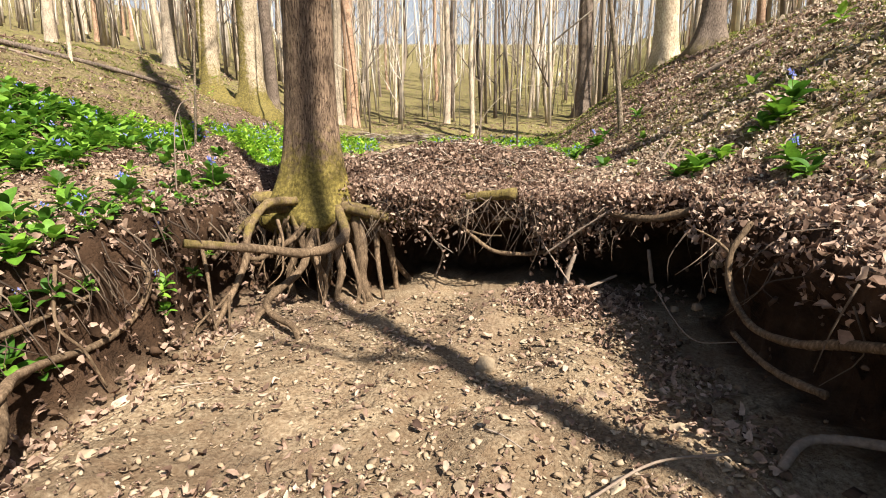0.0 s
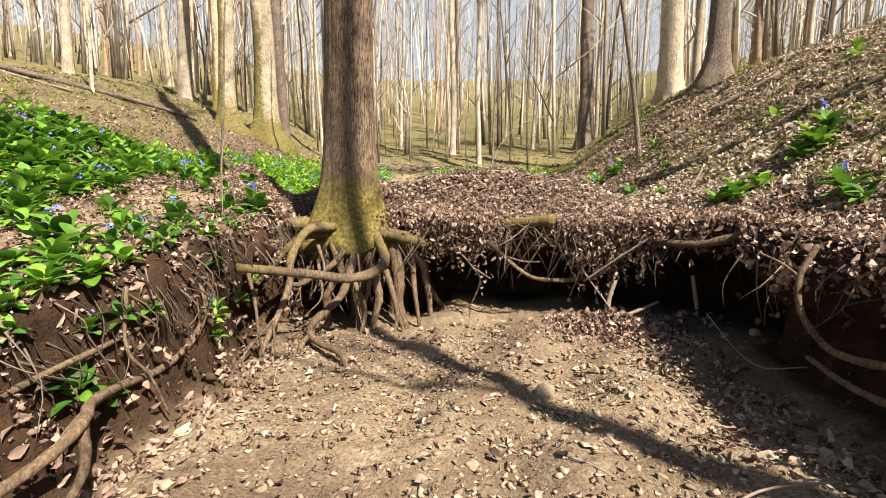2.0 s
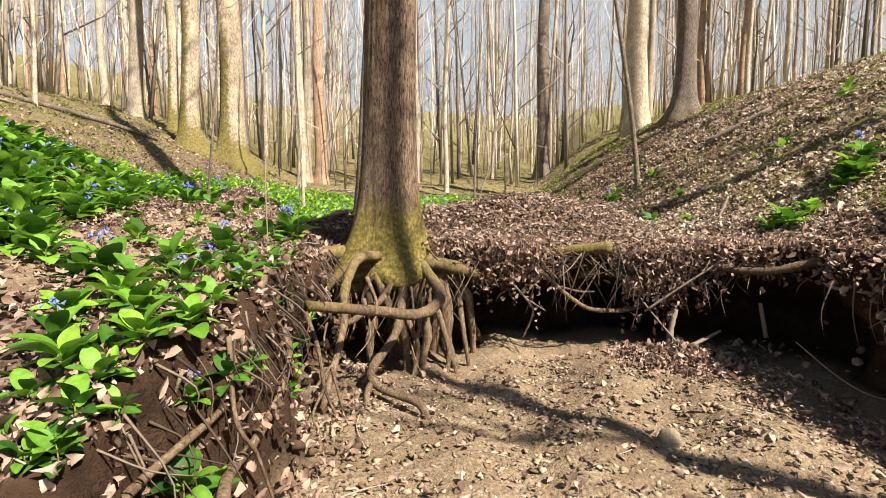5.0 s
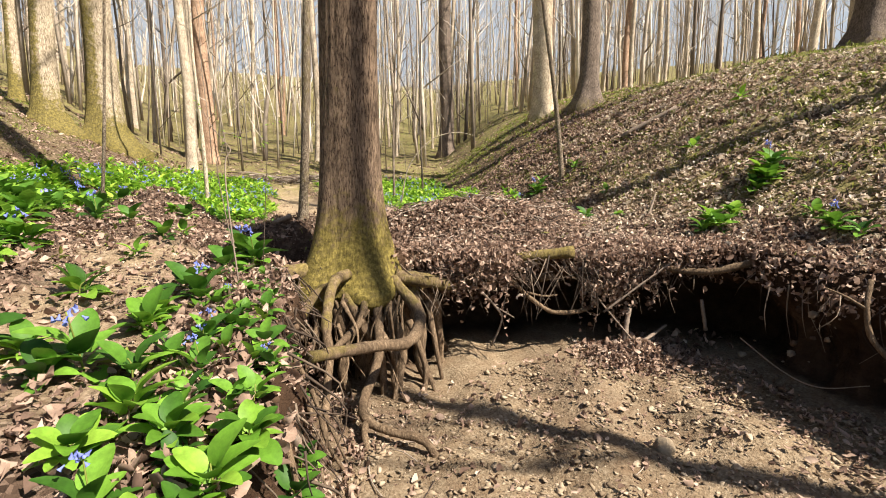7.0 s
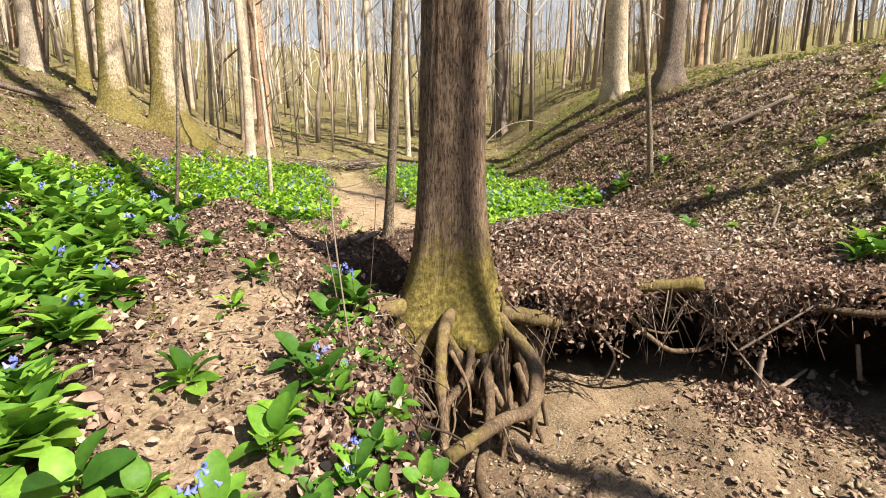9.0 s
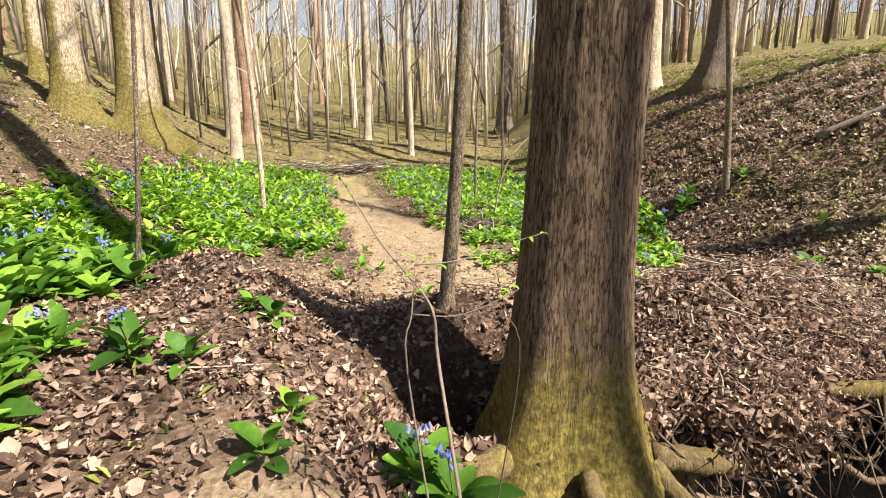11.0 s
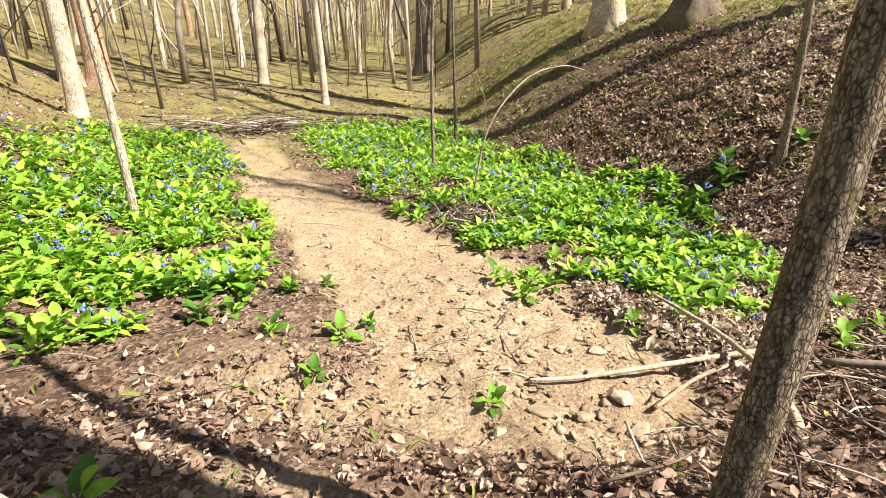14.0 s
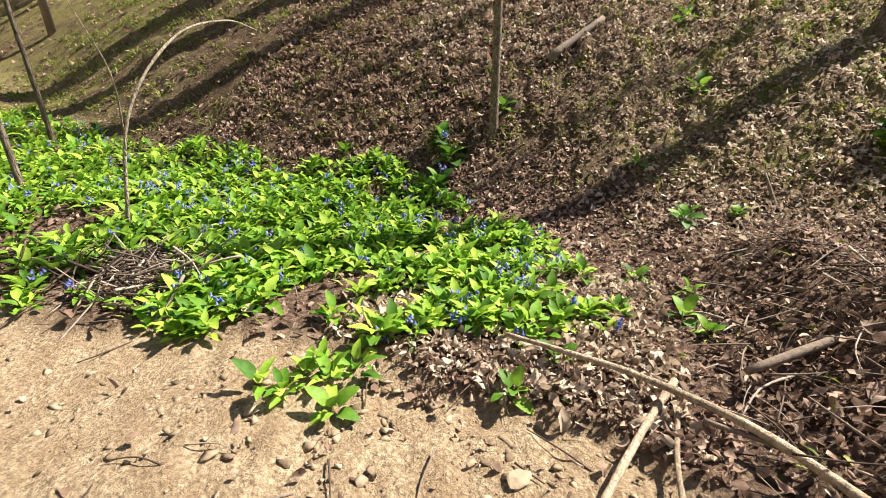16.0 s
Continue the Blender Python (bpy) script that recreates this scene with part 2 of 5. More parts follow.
def top_height(x, y):
    z = 1.13 - 0.05 * soft(6 - y, 0.8) + 0.04 * soft(y - 9, 1.0) + 0.12 * soft(y - 12.5, 1.0) + 0.09 * soft(y - 42, 5.0)
    toe = 2.55 + 0.07 * np.clip(y - 9, 0, 5) + 0.40 * soft(y - 14.5, 1.0) + 0.35 * waves(x * 0, y, 7, 3) * step(y, 11, 16)
    z = z + 0.14 * (soft(x - toe, 0.15) - soft(x - toe - 1.2, 0.3)) * step(y, 7, 8.2)
    z = z + 0.74 * soft(x - toe, 0.3) - 0.58 * soft(x - 4.3 - toe, 0.9)
    toe = -4.4 + 0.24 * np.clip(y - 9, 0, 5) - 0.22 * soft(y - 13.5, 1.0)
    z = z + 0.52 * soft(toe - x, 0.5) - 0.36 * soft(toe - x - 5.2, 1.2)
    z = z + 0.33 * np.exp(-((y - 6.2) / 2.2) ** 2) * step(-x, 1.9, 3.6)
    ridge = 6.5 + 0.085 * x * x
    z = z + 0.42 * np.exp(-((y - ridge) / 0.5) ** 2) * step(x, -4.6, -3.6) * step(-x, -2.6, -1.2) * (1 - 0.95 * np.exp(-((x + 2.75) / 0.45) ** 2))
    z = z + np.exp(-((y - 6.3 - 0.06 * x * x) / 0.36) ** 2) * (0.16 * np.exp(-((x - 0.15) / 0.75) ** 2) + 0.08 * np.exp(-((x - 1.3) / 0.5) ** 2))
    left = step(-x, 1.2, 2.2)
    z = z * (1 - left * (1 - step(y, -1.0, 3.2)))
    z = z - 0.07 * silt_mask(x, y) - 0.75 * np.exp(-((x + 2.08) / 0.40) ** 2 - ((y - 6.2) / 0.34) ** 2)
    slope = step(x, 2.7, 3.6) * step(y, 2, 5) * step(-y, -18, -14)
    z = z + slope * (0.045 * np.abs(waves(x, y, 0.55, 15)) + 0.035 * waves(x, y, 0.28, 16))
    return z + 0.035 * waves(x, y, 1.3, 1) + 0.10 * waves(x, y, 5.5, 2) * step(np.hypot(x, y - 6), 7, 16)


def bed_height(x, y):
    z = -0.16 + 0.10 * np.exp(-((x - 0.7) / 0.6) ** 2 - ((y - 4.9) / 0.6) ** 2) + 0.12 * step(x, 0.8, 2.2)
    z = z + 0.09 * step(-x, 1.2, 2.2) + 0.05 * waves(x, y, 1.1, 7) - 0.02 * np.clip(2 - y, 0, 30)
    return z


def pool_distance(x, y, ragged=True):
    """Metres outside (above nought) or inside the washed-out hollow."""
    w = 0.07 * waves(x, y, 0.8, 11) + 0.025 * waves(x, y, 0.3, 12) if ragged else 0
    left = (-2.48 - 0.1 * np.sin(y * 1.3) + 0.25 * step(y, 3.4, 5.0)) - x
    right = x - (2.15 - 0.12 * np.sin(y * 1.1))
    back = y - (5.55 - 0.12 * np.clip(x, 0, 3) ** 2)
    k = 0.18
    return k * np.logaddexp(np.logaddexp(left / k, right / k), back / k) + w


def bank_rise(x, y, d):
    lean = step(-x, 1.6, 2.2)
    t = np.clip((d + 0.14 + 0.12 * lean) / (0.24 + 0.12 * lean), 0, 1)
    return t * t * (3 - 2 * t)


def ground_height(x, y):
    f = bank_rise(x, y, pool_distance(x, y))
    return bed_height(x, y) * (1 - f) + top_height(x, y) * f


def undercut(x, y):
    """How far the water has eaten under the bank, in metres."""
    back = step(y, 3.9, 4.9)
    deep = 0.45 * step(x, 0.5, 1.8) * (1 - back) + back * (0.55 + 0.95 * step(x, -1.2, -0.2))
    return deep + 0.08 * step(-x, 1.4, 2.0) * step(y, 1.5, 3)


def stretch_axis(lo, hi, fine, far_lo, far_hi, growth=1.05):
    a = list(np.arange(lo, hi, fine))
    s, v = fine, a[-1]
    while v < far_hi:
        s = min(s * growth, 9)
        v += s
        a.append(v)
    s, v = fine, a[0]
    while v > far_lo:
        s = min(s * growth, 9)
        v -= s
        a.insert(0, v)
    return np.array(a)


def link(name, verts, faces, material, parent=None, smooth=True):
    me = bpy.data.meshes.new(name)
    me.from_pydata(verts, [], faces)
    if smooth:
        me.polygons.foreach_set("use_smooth", [True] * len(me.polygons))
    me.materials.append(material)
    ob = new(name, me)
    if parent:
        ob.parent = parent
    return ob


def thing(name, at, label, category, group="", kind="", turn=0.0):
    ob = new(name)
    ob.empty_display_size = 0.1
    ob.matrix_world = pose(*at, 0, 0, turn)
    return tagged(ob, label, category, group, kind)


def build_ground():
    xs = stretch_axis(-3.6, 3.6, 0.036, -230, 230, 1.04)
    ys = stretch_axis(0.6, 9.6, 0.038, -120, 320, 1.04)
    X, Y = np.meshgrid(xs, ys)
    d = pool_distance(X, Y)
    Z = ground_height(X, Y)
    rough = waves(X, Y, 0.35, 21) * 0.012 + waves(X, Y, 0.16, 22) * 0.008
    Z = Z + rough
    e = 0.02
    gx = pool_distance(X + e, Y, False) - pool_distance(X - e, Y, False)
    gy = pool_distance(X, Y + e, False) - pool_distance(X, Y - e, False)
    g = np.hypot(gx, gy) + 1e-6
    f = bank_rise(X, Y, d)
    push = undercut(X, Y) * np.where(d < -0.14, np.clip((d + 1.1) / 0.96, 0, 1) ** 2.2, 1 - step(f, 0.35, 0.82))
    push = np.where(d > 0.10, 0, push)
    PX, PY = X + push * gx / g, Y + push * gy / g
    silt = np.maximum(silt_mask(X, Y), 1 - step(d, -0.30, -0.05))
    silt = silt * (1 - 0.65 * step(waves(X, Y, 1.6, 31), 0.25, 0.9) * step(d, -3, 0) * (d < 0))
    silt = np.maximum(silt, np.clip(0.8 * trampled(X, Y), 0, .85) * step(d, .05, .25))
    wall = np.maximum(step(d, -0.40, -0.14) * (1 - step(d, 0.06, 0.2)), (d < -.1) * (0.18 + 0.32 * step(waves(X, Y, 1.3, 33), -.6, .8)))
    # Dark earth over the pit, with the pit's shade put into its colour.
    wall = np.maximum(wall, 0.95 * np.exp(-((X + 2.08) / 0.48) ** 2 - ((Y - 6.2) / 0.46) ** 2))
    humus = step(X, 2.9, 3.5) * step(Y, 7.8, 9.5) * step(-X, -6.8, -5.2) * step(-Y, -16, -13)
    wall = np.maximum(wall, humus * (0.45 + 0.35 * waves(X, Y, 0.9, 35)))
    band = (d > -0.45) & (d < 0.12)
    for i, j in zip(*np.nonzero(band)):
        p = Vector((PX[i, j] * 5, PY[i, j] * 5, Z[i, j] * 5))
        k = 0.5 if d[i, j] < -0.3 else 1.0
        PX[i, j] += 0.07 * k * noise.noise(p) + 0.03 * k * noise.noise(p * 3)
        PY[i, j] += 0.07 * k * noise.noise(p + Vector((9, 0, 0))) + 0.03 * k * noise.noise(p * 3 + Vector((0, 7, 0)))
        Z[i, j] += 0.03 * k * noise.noise(p * 2 + Vector((0, 0, 5)))
    green = step(X, 2.6, 3.6) * (0.7 + 0.3 * step(X, 4.4, 6.5)) * step(Y, -10, 2) * (.35 + .65 * np.maximum(step(-Y, -9, -6.8), step(X, 5.5, 7)))
    green = green * (1 - .5 * step(X, 2.8, 3.5) * step(Y, 7.5, 9) * step(-X, -8, -6))
    green = np.maximum(green, 0.5 * step(-X, 5.0, 7.5))
    green = np.maximum(green, 0.8 * step(Y, 13, 18))
    nx, ny = len(xs), len(ys)
    idx = np.arange(nx * ny).reshape(ny, nx)
    faces = np.stack([idx[:-1, :-1], idx[:-1, 1:], idx[1:, 1:], idx[1:, :-1]], -1).reshape(-1, 4)
    verts = np.stack([PX, PY, Z], -1).reshape(-1, 3)
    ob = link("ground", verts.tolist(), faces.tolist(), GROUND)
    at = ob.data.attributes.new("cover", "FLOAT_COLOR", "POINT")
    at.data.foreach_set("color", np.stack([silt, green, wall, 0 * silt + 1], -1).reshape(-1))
    return tagged(ob, "forest floor of brown leaf litter and sandy creek bed", "ground", kind="structure")


build_ground()


def H(x, y):
    return float(ground_height(np.array(float(x)), np.array(float(y))))


# ---- tubes, trunks ----
def spline(points, n):
    """Smooth run through the points, n steps a span."""
    p = [Vector(q) for q in points]
    p = [2 * p[0] - p[1]] + p + [2 * p[-1] - p[-2]]
    out = []
    for i in range(1, len(p) - 2):
        for k in range(n):
            t = k / n
            a, b, c, e = p[i - 1], p[i], p[i + 1], p[i + 2]
            out.append(0.5 * (2 * b + (c - a) * t + (2 * a - 5 * b + 4 * c - e) * t * t + (3 * b - a - 3 * c + e) * t ** 3))
    out.append(p[-2])
    return out


def tube(store, path, radii, sides=6, knobs=0.0, rng=random):
    """Adds a closed tapering tube along the path to store = (verts, faces)."""
    verts, faces = store
    base, n = len(verts), len(path)
    up = Vector((0.3, 0.5, 0.8))
    for i, p in enumerate(path):
        ahead = (path[min(i + 1, n - 1)] - path[max(i - 1, 0)]).normalized()
        side = ahead.cross(up)
        if side.length < 1e-3:
            side = ahead.cross(Vector((1, 0, 0)))
        side.normalize()
        up = side.cross(ahead).normalized()
        r = radii(i / (n - 1)) if callable(radii) else radii[0] + (radii[1] - radii[0]) * i / (n - 1)
        r *= 1 + rng.uniform(-knobs, knobs)
        for k in range(sides):
            a = 6.2832 * k / sides
            rr = r * (1 + rng.uniform(-knobs, knobs) * 0.5)
            verts.append(tuple(p + side * math.cos(a) * rr + up * math.sin(a) * rr))
    for i in range(n - 1):
        for k in range(sides):
            j = (k + 1) % sides
            faces.append((base + i * sides + k, base + i * sides + j, base + (i + 1) * sides + j, base + (i + 1) * sides + k))
    faces.append(tuple(base + k for k in reversed(range(sides))))
    faces.append(tuple(base + (n - 1) * sides + k for k in range(sides)))


def trunk_mesh(store, h, r, flare, rng, sides=14, rings=22, lean=(0, 0), wob=0.1, lobes=5, depth=0.5, knob=0.02):
    """A tree trunk with root flare from depth under its foot to h."""
    verts, faces = store
    base = len(verts)
    ph, pb = rng.uniform(0, 6.28), rng.uniform(0, 6.28)
    for i in range(rings + 1):
        t = (i / rings) ** 1.9
        z = -depth + (h + depth) * t
        zz = max(z, 0)
        rr = r * (1 - 0.72 * zz / h)
        cx = lean[0] * zz / h * 3 + wob * math.sin(zz * 0.45 + ph) * min(1, zz / 3)
        cy = lean[1] * zz / h * 3 + wob * math.cos(zz * 0.38 + ph) * min(1, zz / 3)
        for k in range(sides):
            a = 6.2832 * k / sides
            fl = flare * r * math.exp(-max(z, -0.1) / (1.1 * r + 0.05))
            q = rr + fl * (0.55 + 0.6 * max(0, math.cos(lobes * a + pb)) + 0.2 * math.cos(2 * a + ph))
            q *= 1 + 0.05 * math.cos(3 * a + ph) + rng.uniform(-knob, knob)
            verts.append((cx + q * math.cos(a), cy + q * math.sin(a), z))
    for i in range(rings):
        for k in range(sides):
            j = (k + 1) % sides
            faces.append((base + i * sides + k, base + i * sides + j, base + (i + 1) * sides + j, base + (i + 1) * sides + k))
    faces.append(tuple(base + rings * sides + k for k in range(sides)))
    return lambda z: Vector((lean[0] * z / h * 3 + wob * math.sin(z * 0.45 + ph) * min(1, z / 3), lean[1] * z / h * 3 + wob * math.cos(z * 0.38 + ph) * min(1, z / 3), z))


def branches(store, axis, h, r, rng, start=0.4, count=16, twigs=4, sides=4):
    for i in range(count):
        t = start + (1 - start) * (i + rng.random()) / count
        p = axis(h * min(t, 0.99))
        a = rng.uniform(0, 6.28)
        L = h * rng.uniform(0.10, 0.22) * (1.25 - 0.7 * t)
        d = Vector((math.cos(a), math.sin(a), rng.uniform(0.5, 1.3))).normalized()
        m1 = p + d * L * 0.5 + Vector((0, 0, L * rng.uniform(-.03, .08)))
        e1 = p + d * L + Vector((rng.uniform(-.1, .1) * L, rng.uniform(-.1, .1) * L, L * 0.22))
        rr = r * (1 - 0.72 * t) * rng.uniform(0.25, 0.5)
        tube(store, [p, m1, e1], (rr, rr * 0.22), sides, 0, rng)
        for k in range(twigs):
            u = rng.uniform(0.3, 1.0)
            q = p.lerp(e1, u) if u > .5 else p.lerp(m1, u * 2)
            b = rng.uniform(0, 6.28)
            dd = (d + Vector((math.cos(b), math.sin(b), rng.uniform(-.2, .9))) * 0.9).normalized()
            tl = L * rng.uniform(.25, .55)
            tube(store, [q, q + dd * tl], (rr * .32, rr * .06), 3, 0, rng)


def moss_attr(ob, rule):
    vals = [rule(v.co) for v in ob.data.vertices]
    a = ob.data.attributes.new("moss", "FLOAT", "POINT")
    a.data.foreach_set("value", vals)


def tree(x, y, r, h, bark, label, seed, flare=0.7, lean=(0, 0), moss=None, count=16, start=0.4, name="tree", sink=0.05, sides=14, wob=0.1):
    rng = random.Random(seed)
    ob = thing(name, (x, y, H(x, y) - sink), label, "tree")
    store = ([], [])
    axis = trunk_mesh(store, h, r, flare, rng, sides, 26 if r > .07 else 60, lean, wob, knob=.02 if r > .07 else .07)
    t = link("trunk", *store, bark, ob)
    moss_attr(t, moss or (lambda c: max(0, 0.5 - c.z)))
    store = ([], [])
    branches(store, axis, h, r, rng, start, count)
    link("crown", *store, BARK_PALE, ob)
    return ob


def mid_trees():
    side_moss = lambda c: (0.9 if c.x < 0.05 else 0.25) * (1 if c.z < 4 else .4) + max(0, 1.2 - c.z)
    tree(-6.08, 15.3, 0.345, 24, BARK_MOSS, "large pale tree with yellow-green moss on its swollen base", 1, 1.5, moss=side_moss)
    tree(-6.99, 14.6, 0.25, 22, BARK_MOSS, "pale tree with mossy knotted roots on the slope", 2, 1.3, moss=side_moss)
    tree(7.6, 26.3, 0.41, 25, BARK_DARK, "dark straight tree at the foot of the far slope", 3, 0.5)
    tree(7.1, 13.1, 0.28, 22, BARK_DARK, "dark tree with flaring base on the crest", 4, 1.2, lean=(-.3, 0))
    tree(7.0, 15.4, 0.36, 24, BARK_MOSS, "thick grey tree behind the crest", 5, 0.6)
    tree(-5.1, 23.4, 0.25, 22, BARK_PALE, "grey tree on the valley floor", 6, 0.5)
    tree(-4.45, 23.6, 0.30, 22, BARK_RED, "reddish brown tree beside its grey twin", 7, 0.5)
    tree(-4.5, 18.0, 0.15, 19, BARK_PALE, "slim pale tree on the valley floor", 8, 0.4)
    tree(3.47, 9.26, 0.052, 9, BARK_ROUGH, "thin grey sapling at the foot of the slope", 9, 0.6, lean=(-.42, 0), name="sapling", count=8, sides=9, wob=.12)
    tree(-1.98, 6.85, 0.053, 10, BARK_ROUGH, "thin dark sapling with rough bark on the leaf ridge", 10, 0.8, name="sapling", count=8, sides=16, wob=.13, lean=(.33, 0), moss=lambda c: 0.35)
    tree(-3.55, 12.4, 0.045, 8, BARK_PALE, "thin pale sapling among bluebells", 11, 0.4, name="sapling", count=8, sides=8)
    tree(-4.43, 8.4, 0.024, 6, BARK_ROUGH, "thin sapling among bluebells", 12, 0.4, lean=(.25, 0), name="sapling", count=7, sides=8)
    tree(10.0, 7.4, 0.28, 20, BARK_DARK, "dark tree with flaring base on the crest", 22, 1.2)
    tree(5.6, 4.55, 0.15, 18, BARK_DARK, "dark tree leaning on the leafy slope", 13, 1.0, lean=(.2, .1))
    tree(-8.6, 17.5, 0.16, 22, BARK_MOSS, "pale tree with moss streaks behind the rise", 14, 0.6, moss=side_moss)
    tree(-9.6, 17.2, 0.22, 22, BARK_PALE, "pale forked tree behind the rise", 15, 0.6)
    tree(-6.9, 19.5, 0.24, 22, BARK_DARK, "dark trunk behind the mossy trees", 16, 0.5)
    tree(1.3, 21.0, 0.11, 17, BARK_PALE, "slim tree on the valley floor", 17, 0.4)
    tree(0.2, 24.5, 0.16, 20, BARK_PALE, "slim tree on the valley floor", 18, 0.4)
    tree(2.4, 15.2, 0.035, 7, BARK_DARK, "thin dark stem among bluebells", 19, 0.4, name="sapling", count=6, sides=7)
    tree(1.1, 13.9, 0.035, 7, BARK_DARK, "thin dark stem among bluebells", 20, 0.4, name="sapling", count=6, sides=7)
    tree(-9.3, 12.2, 0.05, 9, BARK_PALE, "thin stem on the leafy rise", 21, 0.4, name="sapling", count=8, sides=7)


mid_trees()


def main_tree():
    """The big tree on the edge of the hollow, its roots washed bare."""
    ob = thing("root_tree", (-1.60, 5.77, 0.62), "big brown tree with washed-out roots above the creek hollow", "tree")
    rng = random.Random(77)
    sides, rings = 140, 180
    verts, faces = [], []
    for i in range(rings + 1):
        z = 17.0 * (i / rings) ** 2.2
        r = 0.293 - 0.006 * z
        fl = 0.31 * math.exp(-max(z - 0.2, 0) / 0.45)
        for k in range(sides):
            a = 6.2832 * k / sides
            lob = 0.55 + 0.45 * math.cos(5 * a + 0.6) + 0.25 * math.cos(3 * a + 2)
            q = r + fl * (0.7 + 0.45 * lob) + 0.005 * math.cos(7 * a + 0.3 * z)
            n3 = noise.noise(Vector((math.cos(a) * 8, math.sin(a) * 8, z * 1.1)))
            n4 = abs(noise.noise(Vector((math.cos(a) * 6.5, math.sin(a) * 6.5, z * 0.8 + 9))))
            q += 0.006 * n3 + 0.006 * (n4 - 0.2)
            if z < 0.12:
                q *= 0.75 + 2.0 * z
            verts.append((q * math.cos(a) + 0.01 * z, q * math.sin(a) * 0.96, z - 0.04 * math.cos(5 * a + .6) * (z < .3)))
    for i in range(rings):
        for k in range(sides):
            j = (k + 1) % sides
            faces.append((i * sides + k, i * sides + j, (i + 1) * sides + j, (i + 1) * sides + k))
    faces.append(tuple(reversed(range(sides))))
    t = link("trunk", verts, faces, BARK_MAIN, ob)
    moss_attr(t, lambda c: max(0, min(1, 1.5 - 1.15 * c.z)) + 0.12 * max(0, 1 - c.z / 4))
    store = ([], [])
    branches(store, lambda z: Vector((0.01 * z, 0, z)), 22, 0.4, rng, 0.55, 16)
    tube(store, [Vector((.17, 0, 16.9)), Vector((.3, .1, 19)), Vector((.2, 0, 22))], (.18, .05), 10)
    link("crown", *store, BARK_PALE, ob)
    o = ob.location
    for i, (pts, r0, r1) in enumerate(MAIN_ROOTS):
        store = ([], [])
        path = spline([Vector(p) - o for p in pts], 7)
        tube(store, path, lambda t, a=r0, b=r1: 0.82 * (a + (b - a) * t), 10, 0.10, rng)
        rt = link("root", *store, ROOT, ob)
        moss_attr(rt, lambda c: 0.75 if c.z > 0.1 else 0.15)
    for i in range(44):
        store = ([], [])
        a = rng.uniform(3.3, 6.1)
        p = Vector((math.cos(a) * rng.uniform(.3, .75), math.sin(a) * rng.uniform(.3, .8), rng.uniform(-.1, .25)))
        q = p + Vector((rng.uniform(-.15, .15), rng.uniform(-.25, .1), -rng.uniform(.2, .5)))
        e = q + Vector((rng.uniform(-.2, .2), rng.uniform(-.2, .1), -rng.uniform(.1, .35)))
        tube(store, spline([p, q, e], 4), (rng.uniform(.008, .024), .003), 5, .1, rng)
        moss_attr(link("rootlet", *store, ROOT, ob), lambda c: 0)
    return ob


